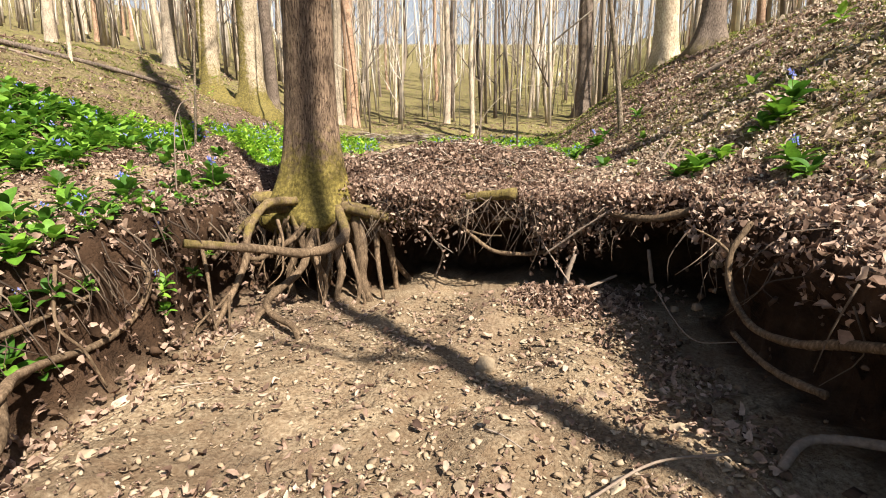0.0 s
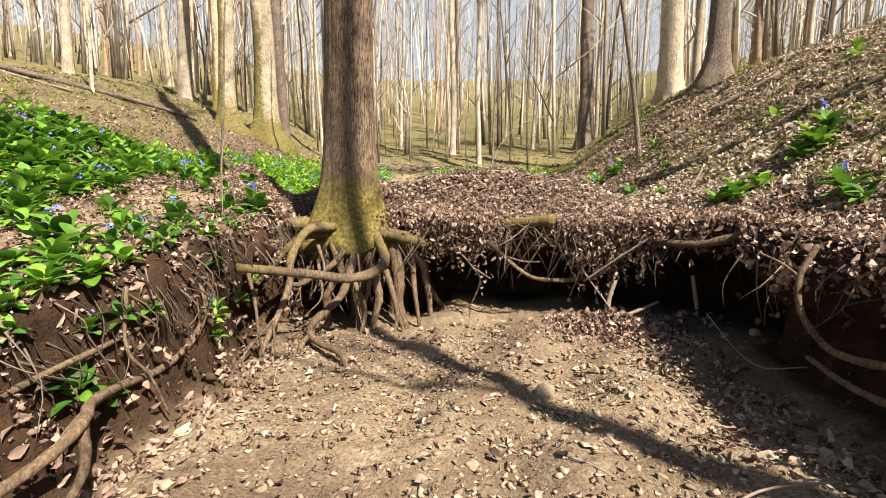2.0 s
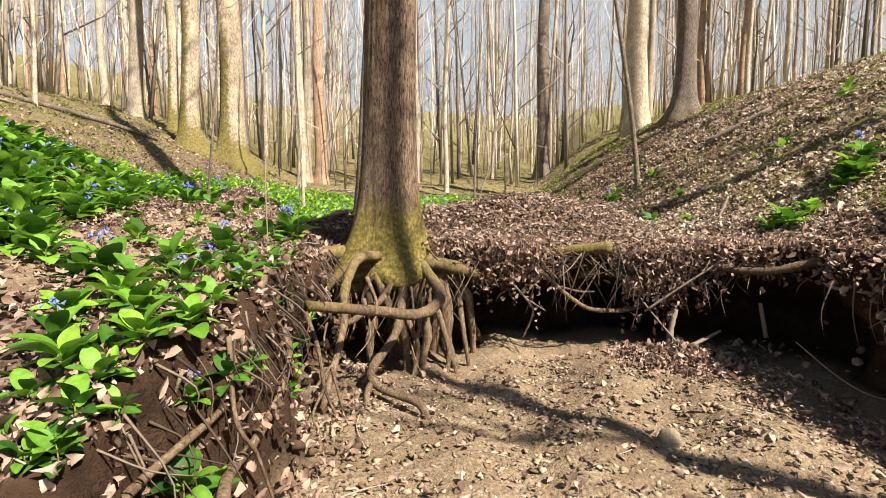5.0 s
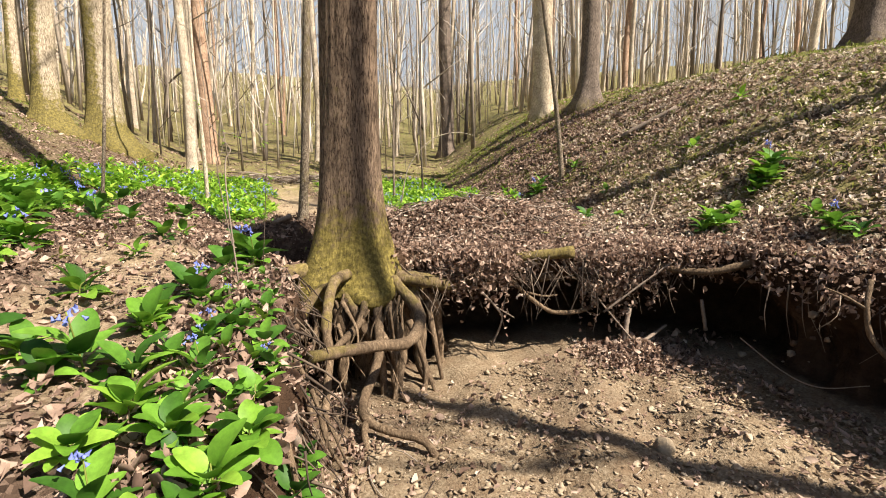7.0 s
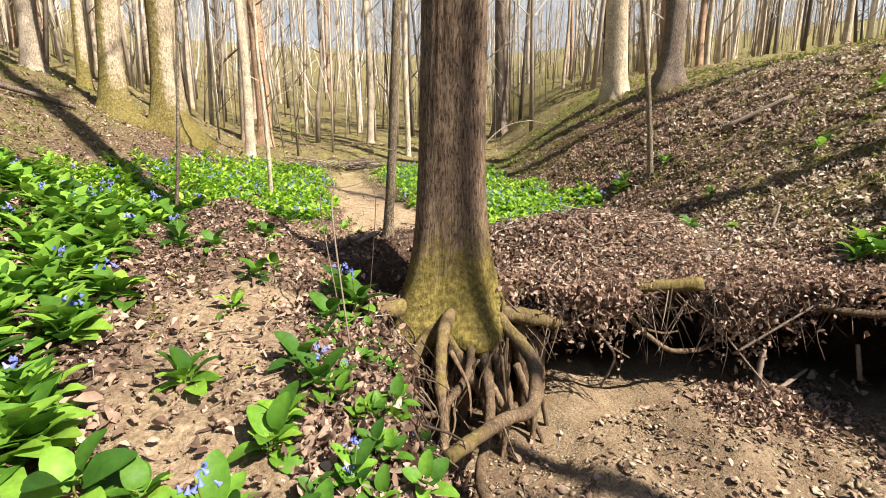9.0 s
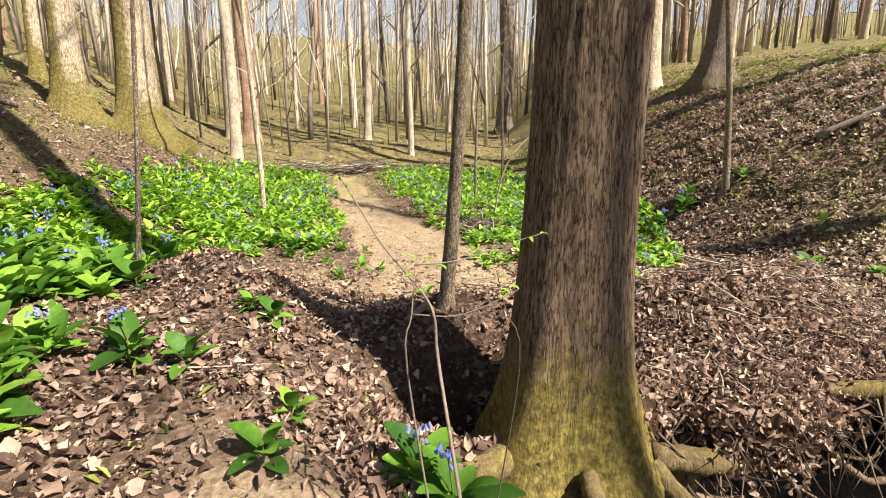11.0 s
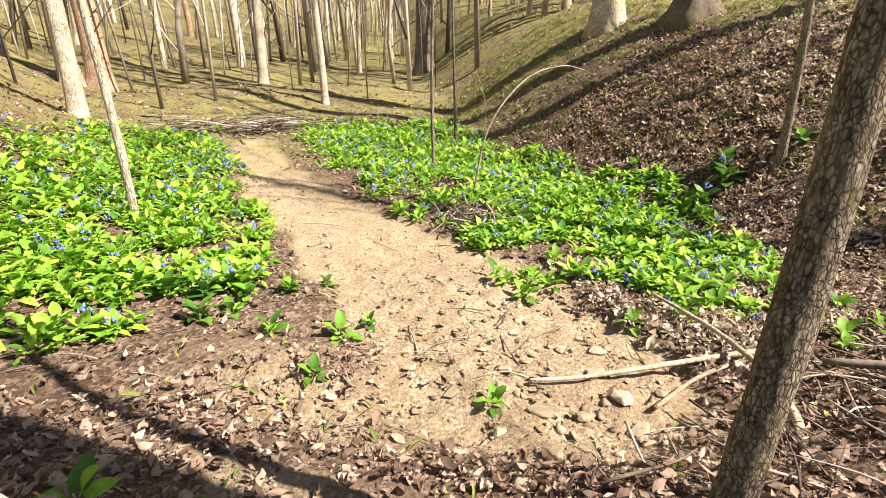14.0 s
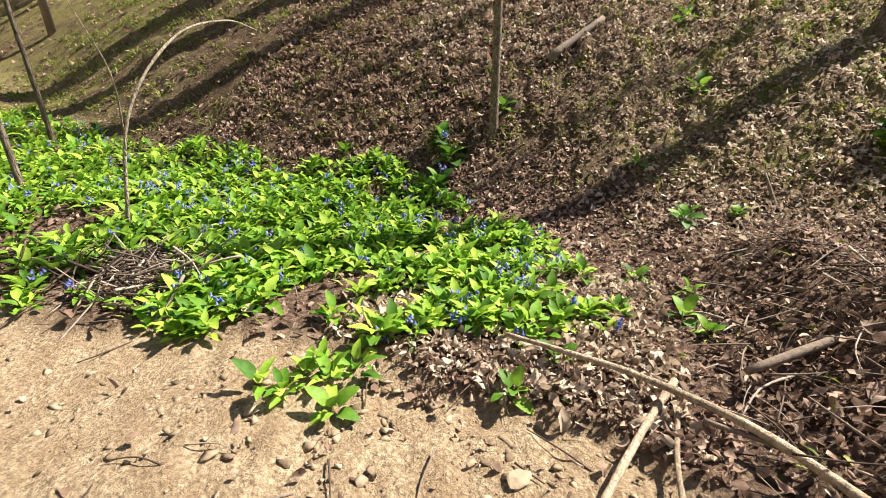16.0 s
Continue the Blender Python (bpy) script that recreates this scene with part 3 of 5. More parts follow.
MAIN_ROOTS = [
    ([(-2.2, 3.84, .78), (-1.71, 4.29, .64), (-1.4, 4.5, .56), (-1.2, 4.8, .56), (-1.1, 5.1, .66), (-1.25, 5.45, .9)], .05, .075),
    ([(-1.72, 5.35, 1.0), (-1.9, 4.95, 1.0), (-2.0, 4.67, .75), (-2.0, 4.58, .5), (-2.05, 4.4, .25), (-2.14, 4.05, -.1)], .065, .03),
    ([(-1.45, 5.3, .75), (-1.5, 5.0, .45), (-1.57, 4.83, .27), (-1.76, 4.5, .1), (-1.74, 4.36, .02), (-1.6, 4.22, -.02), (-1.39, 4.07, -.06), (-1.3, 3.95, -.22)], .06, .035),
    ([(-1.74, 4.42, .04), (-1.8, 4.25, -.03), (-1.78, 4.05, -.16)], .035, .03),
    ([(-1.35, 5.45, .8), (-1.28, 5.32, .5), (-1.2, 5.3, .2), (-1.24, 5.25, -.02), (-1.28, 5.2, -.25)], .085, .04),
    ([(-1.05, 5.55, .8), (-.98, 5.42, .4), (-.98, 5.4, .05), (-.85, 5.33, -.3)], .11, .06),
    ([(-1.12, 5.32, .5), (-1.04, 5.26, .25), (-.98, 5.22, .0), (-1.02, 5.17, -.25)], .045, .03),
    ([(-1.0, 5.24, .03), (-.93, 5.2, -.12), (-.9, 5.12, -.25)], .03, .02),
    ([(-1.0, 5.65, .8), (-.72, 5.66, .55), (-.66, 5.72, .3), (-.62, 5.75, .05), (-.6, 5.8, -.3)], .075, .04),
    ([(-.68, 5.75, .3), (-.55, 5.9, .05), (-.42, 6.05, -.15), (-.31, 6.3, -.3)], .05, .04),
    ([(-1.2, 5.5, .92), (-.9, 5.42, .87), (-.63, 5.47, .79), (-.3, 5.62, .74), (.05, 5.95, .8)], .10, .05),
    ([(-1.75, 5.4, .9), (-1.62, 5.2, .55), (-1.45, 5.2, .25), (-1.42, 5.15, -.25)], .075, .04),
    ([(-1.85, 5.5, .85), (-1.75, 5.3, .4), (-1.8, 5.25, .1), (-1.72, 5.2, -.25)], .08, .045),
    ([(-1.55, 5.3, .8), (-1.66, 5.05, .62), (-1.85, 4.9, .5), (-2.0, 4.85, .42), (-2.2, 4.9, .45)], .045, .03),
    ([(-1.5, 5.2, .6), (-1.4, 5.0, .35), (-1.32, 5.05, .1), (-1.38, 5.0, -.22)], .04, .025),
    ([(-1.95, 5.65, .98), (-2.2, 5.55, 1.02), (-2.5, 5.58, .98), (-2.8, 5.65, .9)], .12, .04),
    ([(-1.75, 5.42, .9), (-2.02, 5.1, .9), (-2.2, 4.8, .7), (-2.3, 4.5, .5)], .06, .03),
    ([(-2.06, 4.35, .22), (-2.2, 4.2, .05), (-2.25, 3.95, .0)], .02, .008),
    ([(-2.08, 4.3, .18), (-2.0, 4.1, .0), (-1.95, 3.95, -.12)], .018, .008),
    ([(-1.35, 5.35, .45), (-1.3, 5.15, .3), (-1.36, 5.08, .05), (-1.3, 5.0, -.25)], .035, .02),
    ([(-1.15, 5.6, .7), (-1.05, 5.75, .3), (-1.1, 5.8, -.3)], .12, .07),
    ([(-1.5, 5.7, .7), (-1.5, 5.7, .2), (-1.55, 5.65, -.3)], .16, .1),
    ([(-.82, 5.62, .6), (-.8, 5.5, .3), (-.76, 5.45, .0), (-.72, 5.4, -.28)], .045, .025),
]
main_tree()


# ---- far woods ----
def far_woods():
    rng = random.Random(5)
    made = []
    for i in range(7):
        h = rng.uniform(17, 25)
        made.append(tree(0, 0, rng.uniform(.08, .21), h, (BARK_PALE, BARK_PALE, BARK_RED, BARK_PALE, BARK_DARK, BARK_PALE, BARK_PALE)[i], "leafless forest tree with a straight trunk", 100 + i, 0.4, (rng.uniform(-.15, .15), rng.uniform(-.15, .15)), name="forest_tree", count=18, start=.3, sides=9))
        made[-1]["group"] = "leafless trees of the wood"
    spots = []
    first = list(made)
    tries = 0
    while len(spots) < 130 and tries < 9000:
        tries += 1
        y = rng.uniform(13, 62)
        x = rng.uniform(-48, 52)
        if abs(x) > 8 + y * 1.15 or (-7 < x < 7.5 and y < 26) or (-13 < x < 12.5 and y < 19):
            continue
        if min([math.hypot(x - a, y - b) for a, b in spots] or [9]) < 1.5:
            continue
        spots.append((x, y))
    for i, (x, y) in enumerate(spots):
        s = rng.uniform(.75, 1.25)
        m = pose(x, y, H(x, y) - .1, 0, 0, rng.uniform(0, 360))
        if i < len(first):
            first[i].matrix_basis = m
        else:
            copy_thing(first[i % len(first)], m)
    # Unseen trees outside the view; (11.6, 2.8) is added to shade the right slope.
    for x, y in ((5.6, -3.0), (11.5, -1.0), (14, 6.5), (-6, -6), (11.6, 2.8)):
        copy_thing(first[(int(x * 3) + 40) % 7], pose(x, y, H(x, y) - .1, 0, 0, x * 77))
    store = ([], [])
    for i in range(1600):
        y = 20 + 130 * rng.random() ** 1.5
        x = rng.uniform(-1, 1) * (14 + y * 1.1)
        if -8 < x < 9 and y < 24 and rng.random() < .8:
            continue
        h, r = rng.uniform(7, 22), 0.015 + 0.12 * rng.random() ** 2
        p = Vector((x, y, H(x, y) - .2))
        l = Vector((rng.gauss(0, .06), rng.gauss(0, .06), 1))
        k = rng.uniform(0, .35)
        path = [p + l * h * t + Vector((rng.gauss(0, k), rng.gauss(0, k), 0)) * t for t in (0, .2, .4, .6, .8, 1)]
        tube(store, path, (r, r * .25), 5, 0, rng)
        branches(store, lambda z: path[int(5 * z / h)].lerp(path[min(5, int(5 * z / h) + 1)], (5 * z / h) % 1), h, r + .02, rng, .1, 10 if y < 70 else 6, 2 if y < 70 else 1, 3)
    tagged(link("far_woods", *store, WOODS), "distant leafless woods of slim grey-brown trunks", "woods", kind="stuff")


far_woods()


def sky_backdrop():
    """Plain bright haze of the sky behind the wooded hill."""
    m = bpy.data.materials.new("pale_sky_haze")
    m.use_nodes = True
    n = m.node_tree.nodes
    n.remove(n["Principled BSDF"])
    e = n.new("ShaderNodeEmission")
    e.inputs[0].default_value, e.inputs[1].default_value = (.80, .89, 1.0, 1), 0.27
    m.node_tree.links.new(e.outputs[0], n["Material Output"].inputs[0])
    verts, faces = [], []
    for i in range(49):
        a = radians(-30 + 240 * i / 48)
        verts += [(240 * math.cos(a), 240 * math.sin(a), z) for z in (-5, 112)]
    for i in range(48):
        faces.append((2 * i, 2 * i + 2, 2 * i + 3, 2 * i + 1))
    tagged(link("backdrop", verts, faces, m), "pale hazy sky behind the wooded hill", "sky", kind="structure")


sky_backdrop()


# ---- things ----
def fast_mesh(name, verts, faces, material, parent=None, smooth=False):
    """Links a mesh from arrays; faces all have the same number of corners."""
    me = bpy.data.meshes.new(name)
    n, k = faces.shape
    me.vertices.add(len(verts))
    me.vertices.foreach_set("co", verts.astype(np.float32).ravel())
    me.loops.add(n * k)
    me.loops.foreach_set("vertex_index", faces.astype(np.int32).ravel())
    me.polygons.add(n)
    me.polygons.foreach_set("loop_start", np.arange(0, n * k, k, dtype=np.int32))
    me.update(calc_edges=True)
    me.validate()
    if smooth:
        me.polygons.foreach_set("use_smooth", [True] * n)
    me.materials.append(material)
    ob = new(name, me)
    if parent:
        ob.parent = parent
    return ob


def turns(yaw, pitch, roll):
    """Rotation matrices Rz(yaw) Rx(pitch) Ry(roll) for arrays of angles."""
    c, s = np.cos, np.sin
    o, l = 0 * yaw, 0 * yaw + 1
    Z = np.stack([np.stack([c(yaw), -s(yaw), o], -1), np.stack([s(yaw), c(yaw), o], -1), np.stack([o, o, l], -1)], -2)
    X = np.stack([np.stack([l, o, o], -1), np.stack([o, c(pitch), -s(pitch)], -1), np.stack([o, s(pitch), c(pitch)], -1)], -2)
    Y = np.stack([np.stack([c(roll), o, s(roll)], -1), np.stack([o, l, o], -1), np.stack([-s(roll), o, c(roll)], -1)], -2)
    return Z @ X @ Y


def scatter(shape, faces, at, rot, scale, curl):
    """Many bent copies of a flat outline (y is its length) as one vertex and face array."""
    n, k = len(at), len(shape)
    p = np.repeat(shape[None], n, 0).copy()
    p[:, :, 2] += curl[:, :1] * p[:, :, 0] ** 2 + curl[:, 1:2] * p[:, :, 1] ** 2 + curl[:, 2:3] * p[:, :, 0] * p[:, :, 1]
    p *= scale[:, None, :]
    p = np.einsum("nij,nkj->nki", rot, p) + at[:, None, :]
    f = faces[None] + (np.arange(n) * k)[:, None, None]
    return p.reshape(-1, 3), f.reshape(-1, faces.shape[1])


def oval(stations=5):
    """A leaf with a midrib fold: outline of three points a station."""
    v, f = [], []
    for i in range(stations):
        t = i / (stations - 1)
        w = 0.5 * math.sin(math.pi * (0.04 + 0.95 * t) ** 0.9) ** 0.5 + 0.004
        v += [(-w * .52, t, .05 * w * 4), (0, t, 0), (w * .52, t, .05 * w * 4)]
    for i in range(stations - 1):
        a = 3 * i
        f += [(a, a + 1, a + 4, a + 3), (a + 1, a + 2, a + 5, a + 4)]
    return np.array(v), np.array(f)


def lobed():
    """A dry oak-like leaf: a fan round its middle, longer than wide, with rounded lobes and a raised rim."""
    v = [(0, 0, 0)]
    for i in range(8):
        a = 6.2832 * i / 8 - 1.4
        r = 0.42 + 0.07 * math.cos(5 * a + .6)
        v.append((r * .74 * math.cos(a), r * 1.15 * math.sin(a), .05 * math.sin(3 * a)))
    return np.array(v), np.array([(0, i, i % 8 + 1) for i in range(1, 9)])


def heights(x, y):
    return ground_height(x, y)


def slopes(x, y, e=0.05):
    return (heights(x + e, y) - heights(x - e, y)) / (2 * e), (heights(x, y + e) - heights(x, y - e)) / (2 * e)


def settle(x, y, up):
    return np.stack([x, y, heights(x, y) + up], -1)


def bluebells(x, y):
    """How thick the bluebells grow, 0 to 1."""
    a = [3.3, 4.5, 5.4, 6, 7.5, 8.5, 9.6, 10.3, 11, 13, 15, 17.5]
    hi = np.interp(y, a, [-4.05, -3.8, -3.8, -4.0, -4.35, -4.45, -4.2, -2.7, -2.3, -2.35, -2.2, -2.2])
    lo = np.interp(y, a, [-4.6, -5.6, -6.0, -6.2, -6.8, -6.8, -6.5, -6.2, -6.0, -5.5, -5.0, -4.4])
    w = 0.25 * waves(x, y, 1.2, 41)
    left = step(x - lo + w, 0, .7) * step(hi - x + w, -.05, .2) * step(y, 3.2, 3.9) * step(-y, -17.5, -16.5)
    b = [7.7, 8.6, 9.5, 11, 13, 17.5]
    lo = np.interp(y, b, [.25, .0, -.35, -.55, -.6, -.9])
    hi = np.interp(y, b, [.9, 2.1, 2.8, 3.1, 3.2, 3.4])
    right = step(x - lo + w, -.05, .25) * step(hi - x + w, -.05, .3) * step(y, 7.65, 8.1) * step(-y, -18, -16.5)
    bare = step(waves(x, y, 1.3, 43), 0.15, 0.7) * step(-y, -13, -10.5) + .45 * step(-y, -8.9, -8.3) * step(x, -1, 0)
    bare = np.where((x < -3.3) & (y < 7.2), .25 + .75 * step(waves(x, y, .55, 45), -.25, .35), bare)
    for bx, by, wx, wy in ((.05, 11.3, .45, .35), (.35, 12.6, .7, .35), (.3, 9.85, .5, .25), (-.35, 12.3, .3, .5), (-3.0, 11.35, .6, .2)):
        bare = np.maximum(bare, np.exp(-((x - bx) / wx) ** 2 - ((y - by) / wy) ** 2) * 1.6)
    return np.clip(left + right, 0, 1) * np.clip(1 - bare, 0, 1)


RNG = np.random.RandomState(9)


def dry_leaves(x, y, z, s, wild, rs):
    """Crumpled dry leaves of two shapes at those places."""
    n = len(x)
    sx, sy = slopes(x, y)
    yaw = rs.uniform(0, 6.28, n)
    rot = turns(yaw, rs.normal(0, wild, n), rs.normal(0, wild, n))
    rot = turns(0 * yaw, np.clip(.7 * np.arctan(sy), -.9, .9), np.clip(-.3 * np.arctan(sx), -.9, .9)) @ rot
    sc = np.stack([s * rs.uniform(.45, 1.0, n), s * rs.uniform(.8, 1.3, n), s], -1)
    at = np.stack([x, y, z], -1)
    cu = rs.normal(0, 1.0, (n, 3))
    cu[:, 0] += rs.choice([-1, 1], n) * rs.uniform(.6, 2.2, n)
    a = rs.random_sample(n) < .55
    V1, F1 = scatter(*lobed(), at[a], rot[a], sc[a], cu[a])
    V2, F2 = scatter(DRY_V, DRY_F, at[~a], rot[~a], sc[~a], cu[~a] * .8)
    V1 = V1 + rs.normal(0, .0042, V1.shape)
    V2 = V2 + rs.normal(0, .003, V2.shape)
    return np.concatenate([V1, V2]), np.concatenate([F1, F2 + len(V1)])


def dry_oval():
    v, f = oval(4)
    v = v - (0, .5, 0)
    v[:, 0] *= 1.5
    t = []
    for a, b, c, e in f:
        t += [(a, b, c), (a, c, e)]
    return v, np.array(t)


DRY_V, DRY_F = dry_oval()


def litter():
    """Dry leaves on the ground, thin on sand and under the bluebells."""
    boxes = (((-5.2, 4.6), (0.2, 9.2), 96000), ((2.2, 6.6), (6, 13.5), 44000), ((-8, 8), (5, 16), 34000), ((-13, 11), (2, 24), 18000))
    for k, ((xr, yr, n), size) in enumerate(zip(boxes, (.054, .066, .062, .085))):
        x, y = RNG.uniform(*xr, n), RNG.uniform(*yr, n)
        d = pool_distance(x, y)
        keep = np.where(d < -0.2, 0.16 + 0.55 * step(x, 0.9, 1.9) + .7 * step(-y, -2.3, -1.7), 1.0) * (1 - 0.93 * silt_mask(x, y)) * (1 - .5 * bluebells(x, y))
        keep = keep * (0.45 + 0.55 * step(waves(x, y, 0.9, 47), -.5, .5)) * (1 - .15 * step(x, 2.9, 3.8) * step(-y, -9, -7))
        keep = keep * (1 - np.clip(.5 * trampled(x, y), 0, .7)) * (1 - .6 * step(x, 2.2, 2.9) * step(-y, -8.2, -7)) * (1 - .85 * np.exp(-((x + 2.08) / .4) ** 2 - ((y - 6.2) / .36) ** 2))
        for (ax, ay, _), _ in zip(boxes[:k], range(k)):
            keep = np.where((x > ax[0]) & (x < ax[1]) & (y > ay[0]) & (y < ay[1]), 0, keep)
        ok = (RNG.random_sample(n) < keep) & ~((d > -.30) & (d < 0.03))
        x, y = x[ok], y[ok]
        n = len(x)
        s = size * (.28 + 1.25 * RNG.random_sample(n) ** 2.2)
        v, f = dry_leaves(x, y, heights(x, y) + .010 + RNG.uniform(0, .045, n), s, .42 if k != 1 else .75, RNG)
        tagged(fast_mesh("leaf_litter", v, f, DEAD, None, True), "dry brown fallen leaves covering the forest floor", "leaves", kind="stuff")


def bleached_lit_litter():
    """Pale sunbaked leaves on the near slope, lightened to stand in for sunlight."""
    rs = np.random.RandomState(71)
    n = 50000
    x, y = rs.uniform(1.0, 7.4, n), rs.uniform(1.6, 11.0, n)
    ok = (pool_distance(x, y) > .1) & (rs.random_sample(n) < step(x, 1.0 + 1.2 * step(-y, -5.3, -4.6), 2.9) * (.35 + .65 * step(waves(x, y, .7, 73), -.4, .5)) * (1 - .75 * step(y, 6.8, 8.6) * step(-x, -5.2, -4.2)))
    x, y = x[ok], y[ok]
    a, b = rs.uniform(-1.1, 1.3, 5200), rs.uniform(7.55, 9.6, 5200)
    ok = (rs.random_sample(5200) < step(a + 1.1 - .25 * np.abs(b - 8.4), .1, .8) * (1 - .8 * bluebells(a, b)) * (1 - silt_mask(a, b)))
    x, y = np.concatenate([x, a[ok]]), np.concatenate([y, b[ok]])
    n = len(x)
    s = .062 * (.35 + 1.1 * rs.random_sample(n) ** 1.8)
    v, f = dry_leaves(x, y, heights(x, y) + .02 + rs.uniform(0, .05, n), s, .6, rs)
    tagged(fast_mesh("bleached_lit_litter", v, f, BLEACHED_LIT, None, True), "pale bleached leaves strewn over sunny ground, lightened as if sunlit", "leaves", kind="stuff")


def rim_points(n, lo, hi, box=((-3, 3), (0.6, 6.4))):
    x, y = RNG.uniform(*box[0], n * 8), RNG.uniform(*box[1], n * 8)
    d = pool_distance(x, y)
    ok = (d > lo) & (d < hi)
    return x[ok][:n], y[ok][:n]


def rim_litter():
    """Leaf mats and sticks that hang over the lip of the hollow."""
    x, y = rim_points(13000, -.04, .8, ((-2.9, 3.1), (1.5, 6.4)))
    ok = (x > -1.7) | (pool_distance(x, y) > .1) | (RNG.random_sample(len(x)) < .3)
    x, y = x[ok], y[ok]
    n = len(x)
    d = pool_distance(x, y)
    z = top_height(x, y) - np.where(d < .12, RNG.uniform(0, .34, n), 0) * (1 - .8 * np.exp(-((x - .6) / .36) ** 4)) + RNG.uniform(0, .06, n)
    v, f = dry_leaves(x, y, z, .06 * RNG.uniform(.5, 1.4, n), .9, RNG)
    tagged(fast_mesh("leaf_mat", v, f, DEAD, None, True), "matted dead leaves spilling over the bank's lip", "leaves", kind="stuff")
    n = 1500
    x, y = RNG.normal(1.45, .36, n), RNG.normal(4.98, .22, n)
    z = bed_height(x, y) + RNG.uniform(0, .05, n) + .16 * np.exp(-((x - 1.45) / .3) ** 2 - ((y - 5.0) / .2) ** 2) * RNG.random_sample(n)
    v, f = dry_leaves(x, y, z, .075 * RNG.uniform(.5, 1.3, n), .8, RNG)
    tagged(fast_mesh("leaf_heap", v, f, DEAD, None, True), "heap of dead leaves and twigs fallen into the creek", "leaves", kind="stuff")
    x, y = rim_points(1000, -.42, .02, ((-3, -1.7), (.8, 5.2)))
    n = len(x)
    v, f = dry_leaves(x, y, heights(x, y) + RNG.uniform(0, .05, n), .06 * RNG.uniform(.5, 1.3, n), .9, RNG)
    tagged(fast_mesh("bank_debris", v, f, DEAD, None, True), "dead leaves caught on the earthen bank", "leaves", kind="stuff")
    p, f0 = pebble_shape(np.random.RandomState(5), .6)
    x, y = rim_points(700, -.5, .04, ((-3, 3), (.8, 6)))
    ok = (x < -1.5) | (y < 4.3)
    x, y = x[ok], y[ok]
    n = len(x)
    s = .01 + .035 * RNG.random_sample(n) ** 3
    v, f = scatter(p, f0, settle(x, y, 0), turns(RNG.uniform(0, 6, n), RNG.uniform(0, 6, n), RNG.uniform(0, 6, n)), np.stack([s * 1.3, s, s], -1), np.zeros((n, 3)))
    tagged(fast_mesh("earth_clods", v, f, CLOD), "brown earth clods and stones in the bank", "clods", kind="stuff")
    n = 12000
    c = RNG.choice([-.55, -.35, -.2, 0, 1.15, 1.3, 1.45, 1.6, 1.8, 2.0, 2.15, 2.3, 2.42], n)
    x = c + RNG.normal(0, .12, n)
    y = 5.5 - .12 * np.clip(x, 0, 3) ** 2 - .1 * step(x, 1.5, 2.2) + RNG.normal(0, .09, n)
    z = top_height(x, y + .15) + .02 - np.abs(RNG.normal(0, .24, n)) * (1 + .4 * (np.abs(x - 1.4) < .3) - .5 * (x > 1.9)) * (.55 + .6 * np.abs(waves(x, y, .35, 81)))
    v, f = dry_leaves(x, y, np.maximum(z, bed_height(x, y) + .02), .06 * RNG.uniform(.4, 1.4, n), 1.2, RNG)
    tagged(fast_mesh("hanging_leaves", v, f, DEAD, None, True), "clumps of dead leaves hanging from roots at the lip", "leaves", kind="stuff")
    rng = random.Random(31)
    store = ([], [])
    for i in range(190):
        x = rng.uniform(-.75, 2.2)
        y = 5.42 - .12 * max(0, x) ** 2 + rng.gauss(0, .08)
        top = float(top_height(np.array(x), np.array(y + .15))) - rng.uniform(.05, .3)
        p = Vector((x, y, top))
        d = Vector((rng.uniform(-.6, .6), rng.uniform(-.6, .15), rng.uniform(-1.0, .3))) * rng.uniform(.15, .65)
        tube(store, spline([p - d * .3, p + d * .4 + Vector((0, 0, rng.uniform(-.03, .03))), p + d], 3), (rng.uniform(.003, .010), .002), 5, .1, rng)
    tagged(link("lip_twigs", *store, DARK_TWIG), "dry twigs sticking out of the leafy lip", "twigs", kind="stuff")
    store = ([], [])
    x, y = rim_points(900, -.08, .10)
    for a, b in zip(x, y):
        if (a > 1.6 and b < 4.4 or a > -.8 and b > 4.4) and rng.random() < .8:
            continue
        low = -1.9 < a < 2.6 and b > 3.8
        top = float(top_height(np.array(a), np.array(b))) - rng.uniform(0, .3)
        L = rng.uniform(.15, .6 if low else .5)
        p = Vector((a, b, top))
        inward = (Vector((0, 3.2, 0)) - Vector((a, b, 0))).normalized()
        q = p + inward * rng.uniform(.02, .16) + Vector((rng.uniform(-.1, .1), rng.uniform(-.1, .1), -L * .5))
        e = q + Vector((rng.uniform(-.15, .15), rng.uniform(-.15, .15), -L * .5))
        tube(store, spline([p, q, e], 3), (rng.uniform(.003, .009), .002), 4, 0, rng)
    tagged(link("hanging_rootlets", *store, DARK_TWIG), "thin bare rootlets hanging from the washed-out bank", "rootlets", kind="stuff")


def stick_store(rng, x, y, z, L, r, tilt=.25):
    a = rng.uniform(0, 6.28)
    d = Vector((math.cos(a), math.sin(a), rng.uniform(-tilt, tilt))) * L * .5
    m = Vector((rng.uniform(-.06, .06), rng.uniform(-.06, .06), rng.uniform(-.01, .03))) * L * 2
    c = Vector((x, y, z))
    return spline([c - d, c + m, c + d], 3), (r, r * .45)


